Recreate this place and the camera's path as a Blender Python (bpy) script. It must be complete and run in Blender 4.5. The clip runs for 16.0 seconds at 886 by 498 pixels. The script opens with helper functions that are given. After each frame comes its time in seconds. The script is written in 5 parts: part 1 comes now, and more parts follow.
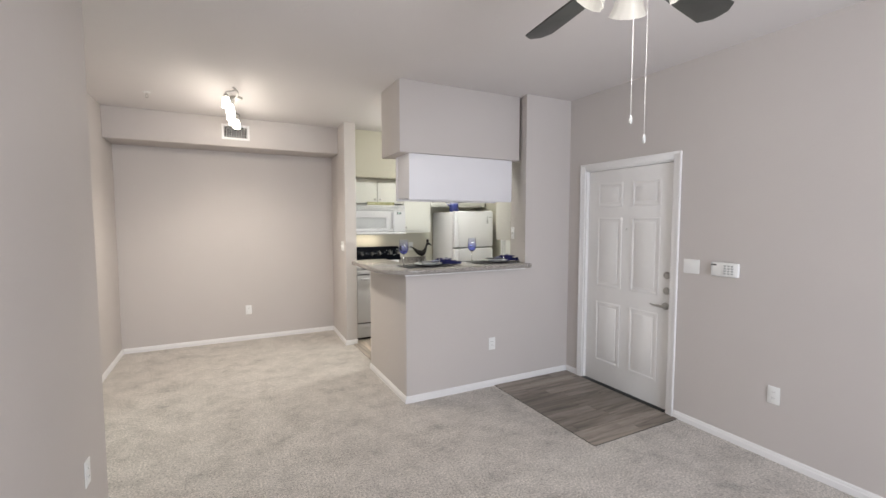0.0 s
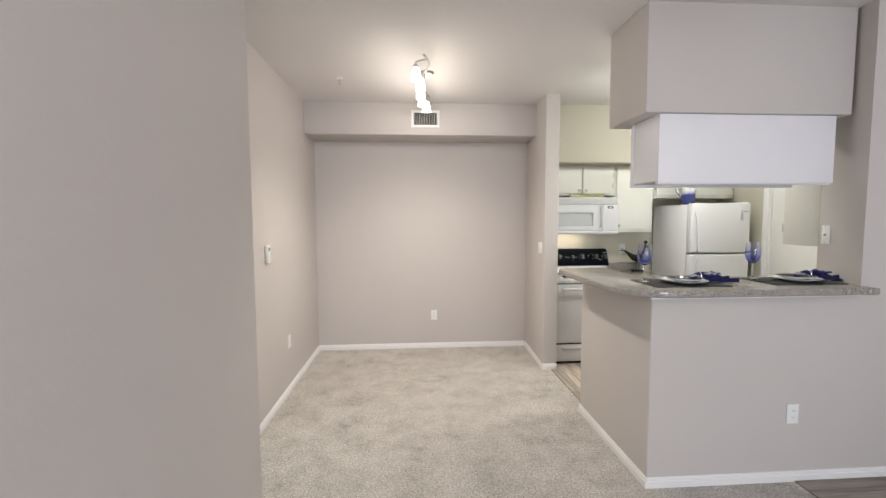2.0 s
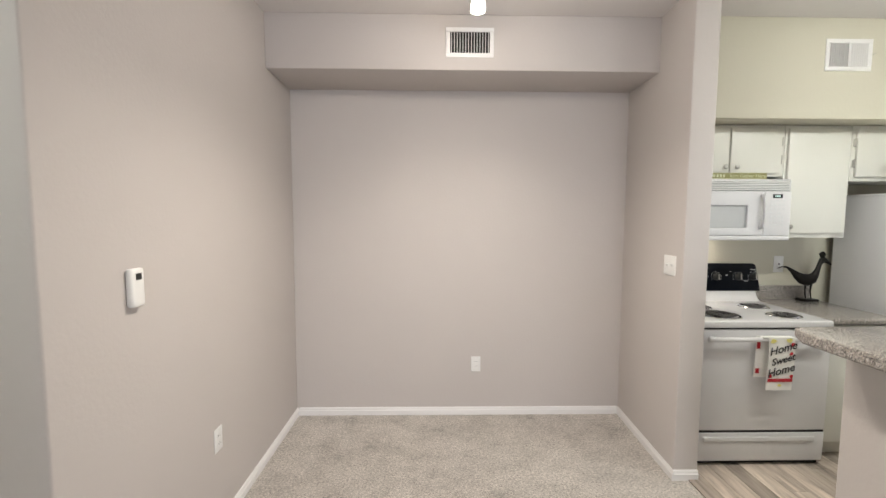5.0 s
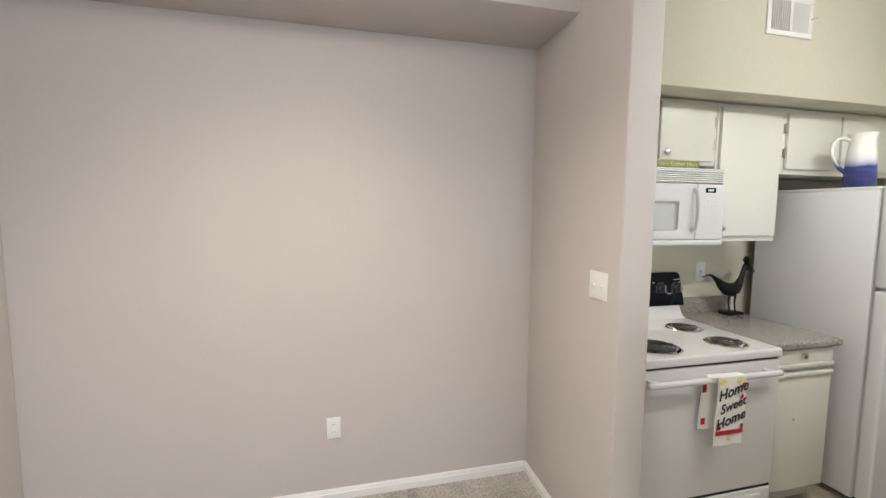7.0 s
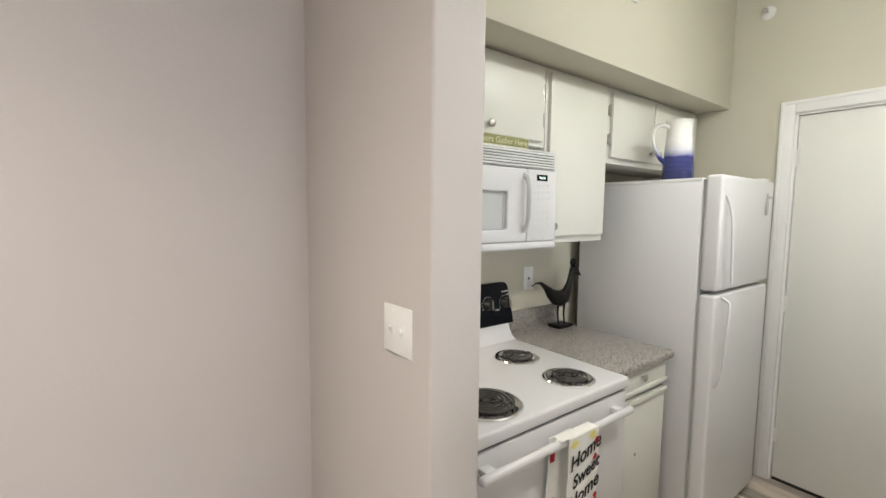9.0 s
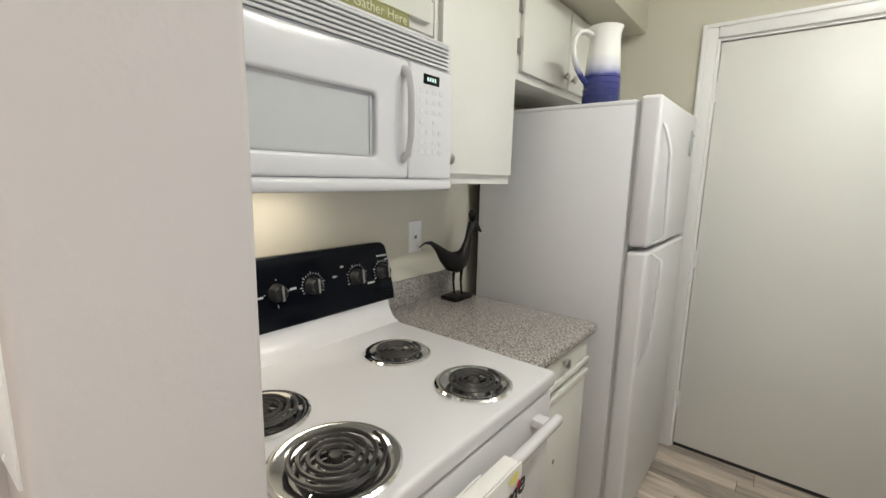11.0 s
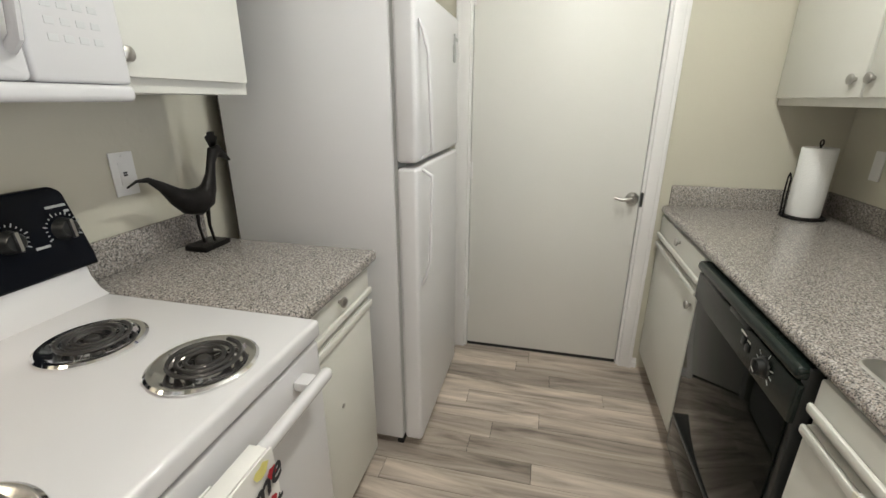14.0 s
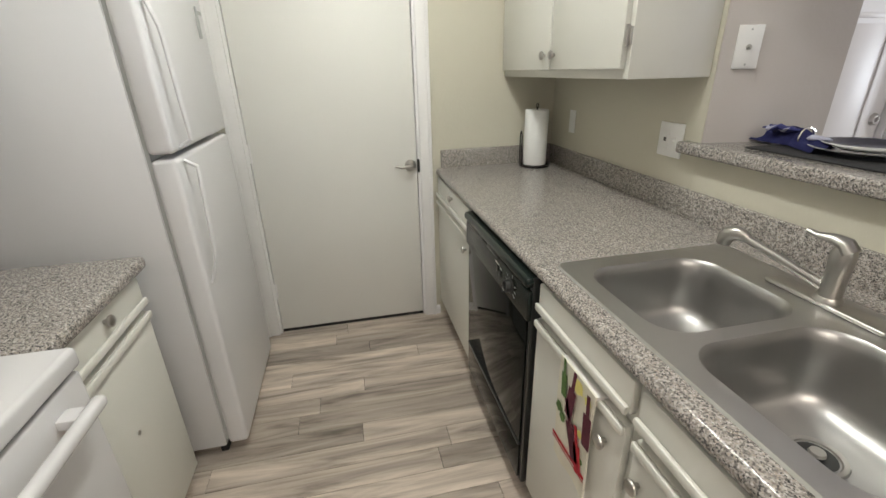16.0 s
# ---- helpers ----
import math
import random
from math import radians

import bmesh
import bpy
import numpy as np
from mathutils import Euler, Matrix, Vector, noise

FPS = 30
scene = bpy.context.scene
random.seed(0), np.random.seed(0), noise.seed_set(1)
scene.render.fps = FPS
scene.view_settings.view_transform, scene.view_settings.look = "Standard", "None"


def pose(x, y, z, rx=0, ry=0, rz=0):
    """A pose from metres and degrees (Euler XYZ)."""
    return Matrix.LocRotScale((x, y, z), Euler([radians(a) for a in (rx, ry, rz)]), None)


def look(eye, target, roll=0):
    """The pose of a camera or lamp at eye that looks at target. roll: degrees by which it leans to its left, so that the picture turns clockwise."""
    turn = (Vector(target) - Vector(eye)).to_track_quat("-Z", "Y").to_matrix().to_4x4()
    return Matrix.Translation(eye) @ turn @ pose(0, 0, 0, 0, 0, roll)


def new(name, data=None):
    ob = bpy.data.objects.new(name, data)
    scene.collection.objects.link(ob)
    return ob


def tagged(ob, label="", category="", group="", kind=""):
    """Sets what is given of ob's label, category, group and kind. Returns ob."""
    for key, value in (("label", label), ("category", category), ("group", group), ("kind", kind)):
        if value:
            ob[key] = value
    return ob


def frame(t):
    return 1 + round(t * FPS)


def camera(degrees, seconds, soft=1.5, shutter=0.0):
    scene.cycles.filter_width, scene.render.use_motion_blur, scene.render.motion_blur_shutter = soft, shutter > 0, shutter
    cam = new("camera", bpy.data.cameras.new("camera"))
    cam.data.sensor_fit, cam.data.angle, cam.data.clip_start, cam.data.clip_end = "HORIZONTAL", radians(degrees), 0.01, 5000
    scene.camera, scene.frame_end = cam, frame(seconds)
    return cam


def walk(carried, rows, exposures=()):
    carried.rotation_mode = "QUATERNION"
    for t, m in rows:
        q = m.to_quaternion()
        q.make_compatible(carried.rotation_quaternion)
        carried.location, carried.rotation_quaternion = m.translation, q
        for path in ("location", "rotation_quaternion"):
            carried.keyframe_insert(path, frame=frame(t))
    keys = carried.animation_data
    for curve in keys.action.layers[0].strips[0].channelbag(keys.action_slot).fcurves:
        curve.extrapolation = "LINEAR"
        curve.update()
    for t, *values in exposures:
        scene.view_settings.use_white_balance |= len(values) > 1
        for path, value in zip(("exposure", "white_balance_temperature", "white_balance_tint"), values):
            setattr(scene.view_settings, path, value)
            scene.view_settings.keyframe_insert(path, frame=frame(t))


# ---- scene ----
cam = camera(92.0, 16.0)
PATH = [
    (0, (0.339, -0.027, 1.575), (1.25, 1.749, 1.442), -0.0),
    (0.5, (0.357, 0.185, 1.588), (1.027, 2.064, 1.446), -0.2),
    (1, (0.332, 0.436, 1.578), (0.736, 2.389, 1.435), -0.3),
    (1.5, (0.356, 0.713, 1.573), (0.594, 2.693, 1.427), -0.3),
    (2, (0.367, 1.026, 1.56), (0.504, 3.016, 1.417), -0.2),
    (2.5, (0.292, 1.374, 1.568), (0.41, 3.365, 1.417), -0.1),
    (3, (0.281, 1.693, 1.526), (0.374, 3.686, 1.388), 0.1),
    (3.5, (0.27, 1.999, 1.533), (0.331, 3.993, 1.392), 0.1),
    (4, (0.248, 2.306, 1.526), (0.286, 4.301, 1.389), 0.3),
    (4.2, (0.252, 2.423, 1.523), (0.283, 4.418, 1.386), 0.2),
    (6.3, (0.443, 3.558, 1.59), (0.661, 5.536, 1.383), 0.6),
    (6.5, (0.489, 3.633, 1.561), (0.786, 5.603, 1.382), 0.4),
    (7, (0.617, 3.855, 1.557), (1.113, 5.785, 1.377), 0.5),
    (7.5, (0.734, 4.063, 1.558), (1.421, 5.933, 1.379), 0.6),
    (8, (0.882, 4.236, 1.552), (1.787, 6.012, 1.384), 0.4),
    (8.5, (1.033, 4.385, 1.545), (2.059, 6.093, 1.376), 0.4),
    (9, (1.176, 4.544, 1.531), (2.369, 6.14, 1.358), 0.6),
    (9.2, (1.244, 4.606, 1.521), (2.511, 6.143, 1.347), 0.7),
    (11.3, (1.713, 4.971, 1.408), (3.266, 6.175, 1.036), 1.4),
    (11.5, (1.743, 4.981, 1.404), (3.3, 6.166, 0.989), 1.5),
    (12, (1.788, 5.0, 1.399), (3.405, 6.065, 0.896), 1.4),
    (12.5, (1.846, 4.976, 1.396), (3.542, 5.88, 0.844), 1.2),
    (13, (1.891, 4.947, 1.387), (3.636, 5.728, 0.799), 0.9),
    (13.5, (1.917, 4.935, 1.379), (3.716, 5.55, 0.758), 0.6),
    (14, (1.92, 4.908, 1.383), (3.757, 5.347, 0.725), 0.1),
    (14.5, (1.909, 4.882, 1.386), (3.771, 5.113, 0.695), -0.3),
    (15, (1.892, 4.864, 1.393), (3.756, 4.872, 0.668), -0.7),
    (15.5, (1.873, 4.841, 1.399), (3.716, 4.645, 0.647), -0.9),
    (16, (1.842, 4.818, 1.4), (3.646, 4.426, 0.629), -1.3),
]
walk(cam, [(t, look(eye, target, roll)) for t, eye, target, roll in PATH],
     ((0, 0.0), (9.2, 0.0), (11.3, -0.12), (13, -0.06), (14.5, 0.0), (16, 0.0)))

# ---- light ----
world = bpy.data.worlds.new("sky")
scene.world = world
world.use_nodes = True
wt = world.node_tree
wbg = wt.nodes["Background"]
sky = wt.nodes.new("ShaderNodeTexSky")
sky.sky_type = "NISHITA"
sky.sun_disc = False
sky.sun_elevation, sky.sun_rotation = radians(40), radians(150)
wt.links.new(sky.outputs[0], wbg.inputs[0])
wbg.inputs[1].default_value = 0.1


# each zone is laid out from an origin of its own
LIVING, KITCHEN = Vector((0, 0, 0)), Vector((0.057, 0.066, 0))
ORIGIN = LIVING


def lamp(name, kind, power, color, m, size=0.1, size_y=None, angle=None):
    li = bpy.data.lights.new(name, kind)
    li.energy, li.color = power, color
    if kind == "AREA":
        li.size = size
        if size_y:
            li.shape, li.size_y = "RECTANGLE", size_y
    elif kind in ("POINT", "SPOT"):
        li.shadow_soft_size = size
        if angle:
            li.spot_size, li.spot_blend = radians(angle), 0.8
    ob = new(name, li)
    ob.matrix_world = Matrix.Translation(ORIGIN) @ m
    return ob


DAY, WARM, BULB, TUBE = (0.85, 0.91, 1.0), (1.0, 0.89, 0.75), (1.0, 0.91, 0.79), (0.98, 1.0, 0.93)
lamp("window_daylight", "AREA", 145, DAY, look((1.7, -2.93, 1.45), (1.7, 3, 1.45)), 2.2, 1.7)
ORIGIN = KITCHEN
lamp("cooktop_light", "AREA", 1.15, WARM, look((2.13, 5.90, 1.372), (2.13, 5.955, 0.9)), 0.42, 0.10)
KSHADES = [(2.193, 4.50, 4.0, 3.5), (2.50, 4.56, 8.5, 5.0), (2.80, 4.52, 16.0, 7.5), (3.08, 4.58, 22.0, 9.0)]
for sx, sy, power, soft_power in KSHADES:
    lamp("kitchen_bulb_light", "SPOT", power, TUBE, pose(sx, sy, 2.56), 0.04, angle=172)
    lamp("kitchen_shade_glow", "POINT", soft_power, TUBE, pose(sx, sy, 2.53), 0.04)
ORIGIN = LIVING
lamp("hall_light", "POINT", 27, (0.90, 1.0, 0.92), pose(-1.75, 3.25, 2.20), 0.12)
SHADES = [(0.395, 4.23), (0.432, 4.47), (0.437, 4.71), (0.455, 4.94), (0.500, 5.13)]
for sx, sy in SHADES:
    lamp("track_bulb_light", "SPOT", 21, BULB, pose(sx, sy, 2.56), 0.03, angle=145)
    lamp("track_shade_glow", "POINT", 3.0, BULB, pose(sx, sy, 2.53), 0.04)
FAN = (1.595, 1.00)
FAN_ARMS = (50, 140, 230, 320)
for a in FAN_ARMS:
    lamp("fan_bulb_light", "POINT", 4.5, (1.0, 0.95, 0.90), pose(FAN[0] + 0.18 * math.cos(radians(a)), FAN[1] + 0.18 * math.sin(radians(a)), 2.17), 0.04)


# ---- materials ----
def mat(name, base, rough=0.5, metal=0.0, vary=0.06, scale=6.0, bump=0.0, bump_scale=120.0, spec=0.5, coat=0.0, rough_vary=0.1):
    m = bpy.data.materials.new(name)
    m.use_nodes = True
    nt = m.node_tree
    b = nt.nodes["Principled BSDF"]
    b.inputs["Roughness"].default_value = rough
    b.inputs["Metallic"].default_value = metal
    b.inputs["Specular IOR Level"].default_value = spec
    b.inputs["Coat Weight"].default_value = coat
    co = nt.nodes.new("ShaderNodeTexCoord")
    n1 = nt.nodes.new("ShaderNodeTexNoise")
    n1.inputs["Scale"].default_value, n1.inputs["Detail"].default_value = scale, 6
    nt.links.new(co.outputs["Object"], n1.inputs["Vector"])
    mx = nt.nodes.new("ShaderNodeMix")
    mx.data_type = "RGBA"
    mx.inputs["A"].default_value = (*[max(0, c * (1 - vary)) for c in base], 1)
    mx.inputs["B"].default_value = (*[min(1, c * (1 + vary)) for c in base], 1)
    nt.links.new(n1.outputs["Fac"], mx.inputs["Factor"])
    nt.links.new(mx.outputs["Result"], b.inputs["Base Color"])
    mr = nt.nodes.new("ShaderNodeMapRange")
    mr.inputs["To Min"].default_value = max(0.02, rough * (1 - rough_vary))
    mr.inputs["To Max"].default_value = min(1.0, rough * (1 + rough_vary))
    n3 = nt.nodes.new("ShaderNodeTexNoise")
    n3.inputs["Scale"].default_value, n3.inputs["Detail"].default_value = scale * 3.1, 4
    nt.links.new(co.outputs["Object"], n3.inputs["Vector"])
    nt.links.new(n3.outputs["Fac"], mr.inputs["Value"])
    nt.links.new(mr.outputs["Result"], b.inputs["Roughness"])
    if bump:
        n2 = nt.nodes.new("ShaderNodeTexNoise")
        n2.inputs["Scale"].default_value, n2.inputs["Detail"].default_value = bump_scale, 3
        nt.links.new(co.outputs["Object"], n2.inputs["Vector"])
        bp = nt.nodes.new("ShaderNodeBump")
        bp.inputs["Strength"].default_value, bp.inputs["Distance"].default_value = bump, 0.002
        nt.links.new(n2.outputs["Fac"], bp.inputs["Height"])
        nt.links.new(bp.outputs["Normal"], b.inputs["Normal"])
    return m


def ramp(nt, stops, interp="LINEAR"):
    r = nt.nodes.new("ShaderNodeValToRGB")
    r.color_ramp.interpolation = interp
    els = r.color_ramp.elements
    while len(els) < len(stops):
        els.new(0.5)
    for e, (p, c) in zip(els, stops):
        e.position, e.color = p, (*c, 1)
    return r


def granite():
    """Speckled grey laminate: pale ground with dark, brown and white flecks."""
    m = mat("speckled_grey_laminate", (0.4, 0.37, 0.35), 0.16, rough_vary=0.25, spec=0.5)
    nt = m.node_tree
    b = nt.nodes["Principled BSDF"]
    co = nt.nodes.new("ShaderNodeTexCoord")
    v1 = nt.nodes.new("ShaderNodeTexVoronoi")
    v1.inputs["Scale"].default_value = 400
    nt.links.new(co.outputs["Object"], v1.inputs["Vector"])
    r1 = ramp(nt, [(0.0, (0.055, 0.054, 0.054)), (0.16, (0.11, 0.104, 0.10)), (0.28, (0.225, 0.205, 0.19)), (0.52, (0.30, 0.278, 0.26)),
                   (0.72, (0.37, 0.35, 0.335)), (0.88, (0.27, 0.228, 0.195)), (1.0, (0.45, 0.435, 0.42))])
    sep = nt.nodes.new("ShaderNodeSeparateColor")
    nt.links.new(v1.outputs["Color"], sep.inputs[0])
    nt.links.new(sep.outputs[0], r1.inputs["Fac"])
    n = nt.nodes.new("ShaderNodeTexNoise")
    n.inputs["Scale"].default_value, n.inputs["Detail"].default_value = 150, 5
    nt.links.new(co.outputs["Object"], n.inputs["Vector"])
    r2 = ramp(nt, [(0.36, (0.58, 0.575, 0.575)), (0.5, (1.22, 1.215, 1.21)), (0.64, (1.62, 1.61, 1.60))])
    nt.links.new(n.outputs["Fac"], r2.inputs["Fac"])
    mx = nt.nodes.new("ShaderNodeMix")
    mx.data_type, mx.blend_type = "RGBA", "MULTIPLY"
    mx.inputs["Factor"].default_value = 0.75
    nt.links.new(r1.outputs["Color"], mx.inputs["A"])
    nt.links.new(r2.outputs["Color"], mx.inputs["B"])
    nt.links.new(mx.outputs["Result"], b.inputs["Base Color"])
    return m


def carpet_material():
    """Cut-pile carpet, greige, with trodden patches and coarse fibre flecks."""
    m = mat("greige_carpet", (0.4, 0.37, 0.33), 0.95, spec=0.1)
    nt = m.node_tree
    b = nt.nodes["Principled BSDF"]
    b.inputs["Sheen Weight"].default_value = 0.25
    co = nt.nodes.new("ShaderNodeTexCoord")
    big = nt.nodes.new("ShaderNodeTexNoise")
    big.inputs["Scale"].default_value, big.inputs["Detail"].default_value, big.inputs["Roughness"].default_value = 4.2, 10, 0.78
    mid = nt.nodes.new("ShaderNodeTexNoise")
    mid.inputs["Scale"].default_value, mid.inputs["Detail"].default_value, mid.inputs["Roughness"].default_value = 80, 7, 0.8
    for n in (big, mid):
        nt.links.new(co.outputs["Object"], n.inputs["Vector"])
    r1 = ramp(nt, [(0.34, (0.33, 0.308, 0.288)), (0.43, (0.51, 0.475, 0.442)), (0.56, (0.62, 0.578, 0.54)), (0.75, (0.67, 0.625, 0.585))])
    r2 = ramp(nt, [(0.36, (0.34, 0.33, 0.31)), (0.50, (0.95, 0.95, 0.94)), (0.63, (1.5, 1.48, 1.45))])
    nt.links.new(big.outputs["Fac"], r1.inputs["Fac"])
    nt.links.new(mid.outputs["Fac"], r2.inputs["Fac"])
    mx = nt.nodes.new("ShaderNodeMix")
    mx.data_type, mx.blend_type = "RGBA", "MULTIPLY"
    mx.inputs["Factor"].default_value = 0.9
    nt.links.new(r1.outputs["Color"], mx.inputs["A"])
    nt.links.new(r2.outputs["Color"], mx.inputs["B"])
    nt.links.new(mx.outputs["Result"], b.inputs["Base Color"])
    bp = nt.nodes.new("ShaderNodeBump")
    bp.inputs["Strength"].default_value, bp.inputs["Distance"].default_value = 0.9, 0.012
    nt.links.new(mid.outputs["Fac"], bp.inputs["Height"])
    nt.links.new(bp.outputs["Normal"], b.inputs["Normal"])
    return m


def plank_material(name, along, tint=1.0):
    """Grey-brown vinyl plank: grain drawn out along the plank, its own tone for each plank; tint scales it to the light
    on that floor.
    """
    m = mat(name, (0.3, 0.25, 0.2), 0.42, rough_vary=0.2, spec=0.4)
    nt = m.node_tree
    b = nt.nodes["Principled BSDF"]
    co = nt.nodes.new("ShaderNodeTexCoord")
    inf = nt.nodes.new("ShaderNodeObjectInfo")
    off = nt.nodes.new("ShaderNodeVectorMath")
    off.operation = "MULTIPLY_ADD"
    off.inputs[1].default_value = (1, 1, 1)
    sc = nt.nodes.new("ShaderNodeVectorMath")
    sc.operation = "SCALE"
    sc.inputs[0].default_value = (7.0, 13.0, 5.0)
    nt.links.new(inf.outputs["Random"], sc.inputs["Scale"])
    nt.links.new(co.outputs["Object"], off.inputs[0])
    nt.links.new(sc.outputs[0], off.inputs[2])
    mp = nt.nodes.new("ShaderNodeMapping")
    mp.inputs["Scale"].default_value = (1.6, 17, 17) if along == "x" else (17, 1.6, 17)
    nt.links.new(off.outputs[0], mp.inputs["Vector"])
    n = nt.nodes.new("ShaderNodeTexNoise")
    n.inputs["Scale"].default_value, n.inputs["Detail"].default_value, n.inputs["Roughness"].default_value, n.inputs["Distortion"].default_value = 1.0, 8, 0.62, 0.7
    nt.links.new(mp.outputs[0], n.inputs["Vector"])
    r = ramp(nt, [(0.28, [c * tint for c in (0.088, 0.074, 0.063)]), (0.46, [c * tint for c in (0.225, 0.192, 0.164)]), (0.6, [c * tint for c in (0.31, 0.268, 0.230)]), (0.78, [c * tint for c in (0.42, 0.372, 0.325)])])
    nt.links.new(n.outputs["Fac"], r.inputs["Fac"])
    hs = nt.nodes.new("ShaderNodeHueSaturation")
    mr = nt.nodes.new("ShaderNodeMapRange")
    mr.inputs["To Min"].default_value, mr.inputs["To Max"].default_value = 0.70, 1.30
    nt.links.new(inf.outputs["Random"], mr.inputs["Value"])
    nt.links.new(mr.outputs["Result"], hs.inputs["Value"])
    nt.links.new(r.outputs["Color"], hs.inputs["Color"])
    nt.links.new(hs.outputs["Color"], b.inputs["Base Color"])
    bp = nt.nodes.new("ShaderNodeBump")
    bp.inputs["Strength"].default_value, bp.inputs["Distance"].default_value = 0.25, 0.002
    nt.links.new(n.outputs["Fac"], bp.inputs["Height"])
    nt.links.new(bp.outputs["Normal"], b.inputs["Normal"])
    return m


def glow(name, color, strength, base=(0.9, 0.9, 0.88)):
    m = bpy.data.materials.new(name)
    m.use_nodes = True
    b = m.node_tree.nodes["Principled BSDF"]
    b.inputs["Base Color"].default_value = (*base, 1)
    b.inputs["Roughness"].default_value = 0.3
    b.inputs["Emission Color"].default_value = (*color, 1)
    b.inputs["Emission Strength"].default_value = strength
    return m


def glass(name, color, rough=0.0, ior=1.45):
    m = bpy.data.materials.new(name)
    m.use_nodes = True
    b = m.node_tree.nodes["Principled BSDF"]
    b.inputs["Base Color"].default_value = (*color, 1)
    b.inputs["Roughness"].default_value = rough
    b.inputs["IOR"].default_value = ior
    b.inputs["Transmission Weight"].default_value = 1.0
    return m


def brushed(name, base, rough, axis_scale):
    """Brushed metal: fine scratches drawn out along one axis."""
    m = mat(name, base, rough, 1.0, rough_vary=0.2)
    nt = m.node_tree
    b = nt.nodes["Principled BSDF"]
    co = nt.nodes.new("ShaderNodeTexCoord")
    mp = nt.nodes.new("ShaderNodeMapping")
    mp.inputs["Scale"].default_value = axis_scale
    n = nt.nodes.new("ShaderNodeTexNoise")
    n.inputs["Scale"].default_value, n.inputs["Detail"].default_value = 1.0, 4
    nt.links.new(co.outputs["Object"], mp.inputs["Vector"])
    nt.links.new(mp.outputs[0], n.inputs["Vector"])
    bp = nt.nodes.new("ShaderNodeBump")
    bp.inputs["Strength"].default_value, bp.inputs["Distance"].default_value = 0.03, 0.0005
    nt.links.new(n.outputs["Fac"], bp.inputs["Height"])
    nt.links.new(bp.outputs["Normal"], b.inputs["Normal"])
    return m


def glaze():
    """Jug glaze: white above, cobalt below, with a soft uneven border."""
    m = mat("white_and_cobalt_glaze", (0.8, 0.8, 0.8), 0.18)
    nt = m.node_tree
    b = nt.nodes["Principled BSDF"]
    co = nt.nodes.new("ShaderNodeTexCoord")
    sp = nt.nodes.new("ShaderNodeSeparateXYZ")
    n = nt.nodes.new("ShaderNodeTexNoise")
    n.inputs["Scale"].default_value = 14
    nt.links.new(co.outputs["Object"], n.inputs["Vector"])
    nt.links.new(co.outputs["Object"], sp.inputs[0])
    ma = nt.nodes.new("ShaderNodeMath")
    ma.operation, ma.inputs[1].default_value = "MULTIPLY_ADD", 0.03
    nt.links.new(n.outputs["Fac"], ma.inputs[0])
    nt.links.new(sp.outputs["Z"], ma.inputs[2])
    r = ramp(nt, [(0.0, (0.02, 0.025, 0.10)), (0.128, (0.035, 0.045, 0.20)), (0.135, (0.22, 0.23, 0.42)), (0.165, (0.62, 0.63, 0.68)), (0.2, (0.82, 0.82, 0.79))])
    nt.links.new(ma.outputs[0], r.inputs["Fac"])
    nt.links.new(r.outputs["Color"], b.inputs["Base Color"])
    return m


def blue_fade_glass():
    """Wine glass bowl: cobalt at the foot of the bowl, fading to clear at the rim."""
    m = glass("cobalt_fading_glass", (1, 1, 1))
    nt = m.node_tree
    b = nt.nodes["Principled BSDF"]
    co = nt.nodes.new("ShaderNodeTexCoord")
    sp = nt.nodes.new("ShaderNodeSeparateXYZ")
    nt.links.new(co.outputs["Object"], sp.inputs[0])
    r = ramp(nt, [(0.0, (0.9, 0.92, 0.95)), (0.105, (0.9, 0.92, 0.95)), (0.115, (0.38, 0.42, 0.93)), (0.16, (0.66, 0.69, 0.97)), (0.2, (0.84, 0.86, 0.98)), (0.24, (0.90, 0.92, 0.985))])
    nt.links.new(sp.outputs["Z"], r.inputs["Fac"])
    nt.links.new(r.outputs["Color"], b.inputs["Base Color"])
    return m


PAINT = mat("greige_wall_paint", (0.545, 0.508, 0.49), 0.75, vary=0.025, scale=2.0, bump=0.35, bump_scale=55, spec=0.25)
# wall paint for the kitchen, part of the lamps' yellow-green cast mixed into it
KPAINT = mat("wall_paint_with_lamp_cast", (0.585, 0.56, 0.47), 0.7, vary=0.025, scale=2.0, bump=0.4, bump_scale=55, spec=0.3)
CEIL = mat("ceiling_paint", (0.70, 0.67, 0.665), 0.85, vary=0.02, scale=2.0, bump=0.5, bump_scale=70, spec=0.2)
TRIM = mat("white_trim_paint", (0.80, 0.79, 0.79), 0.35, vary=0.02, scale=9, bump=0.05)
DOORW = mat("white_door_paint", (0.80, 0.785, 0.775), 0.4, vary=0.02, scale=5, bump=0.08, bump_scale=90)
DOORC = mat("cream_flat_door_paint", (0.735, 0.73, 0.70), 0.42, vary=0.02, scale=3, bump=0.05)
CAB = mat("cream_white_cabinet_paint", (0.70, 0.695, 0.645), 0.38, vary=0.03, scale=4, bump=0.15, bump_scale=60)
CABW = mat("white_cabinet_panel_paint", (0.78, 0.77, 0.80), 0.45, vary=0.02, scale=4, bump=0.06)
ENAM = mat("white_appliance_enamel", (0.66, 0.655, 0.668), 0.2, vary=0.01, scale=5, coat=0.3)
FRIDGE = mat("white_textured_steel", (0.68, 0.675, 0.692), 0.33, vary=0.012, scale=5, bump=0.12, bump_scale=260)
PLASTW = mat("white_plastic", (0.80, 0.80, 0.79), 0.35, vary=0.015, scale=12)
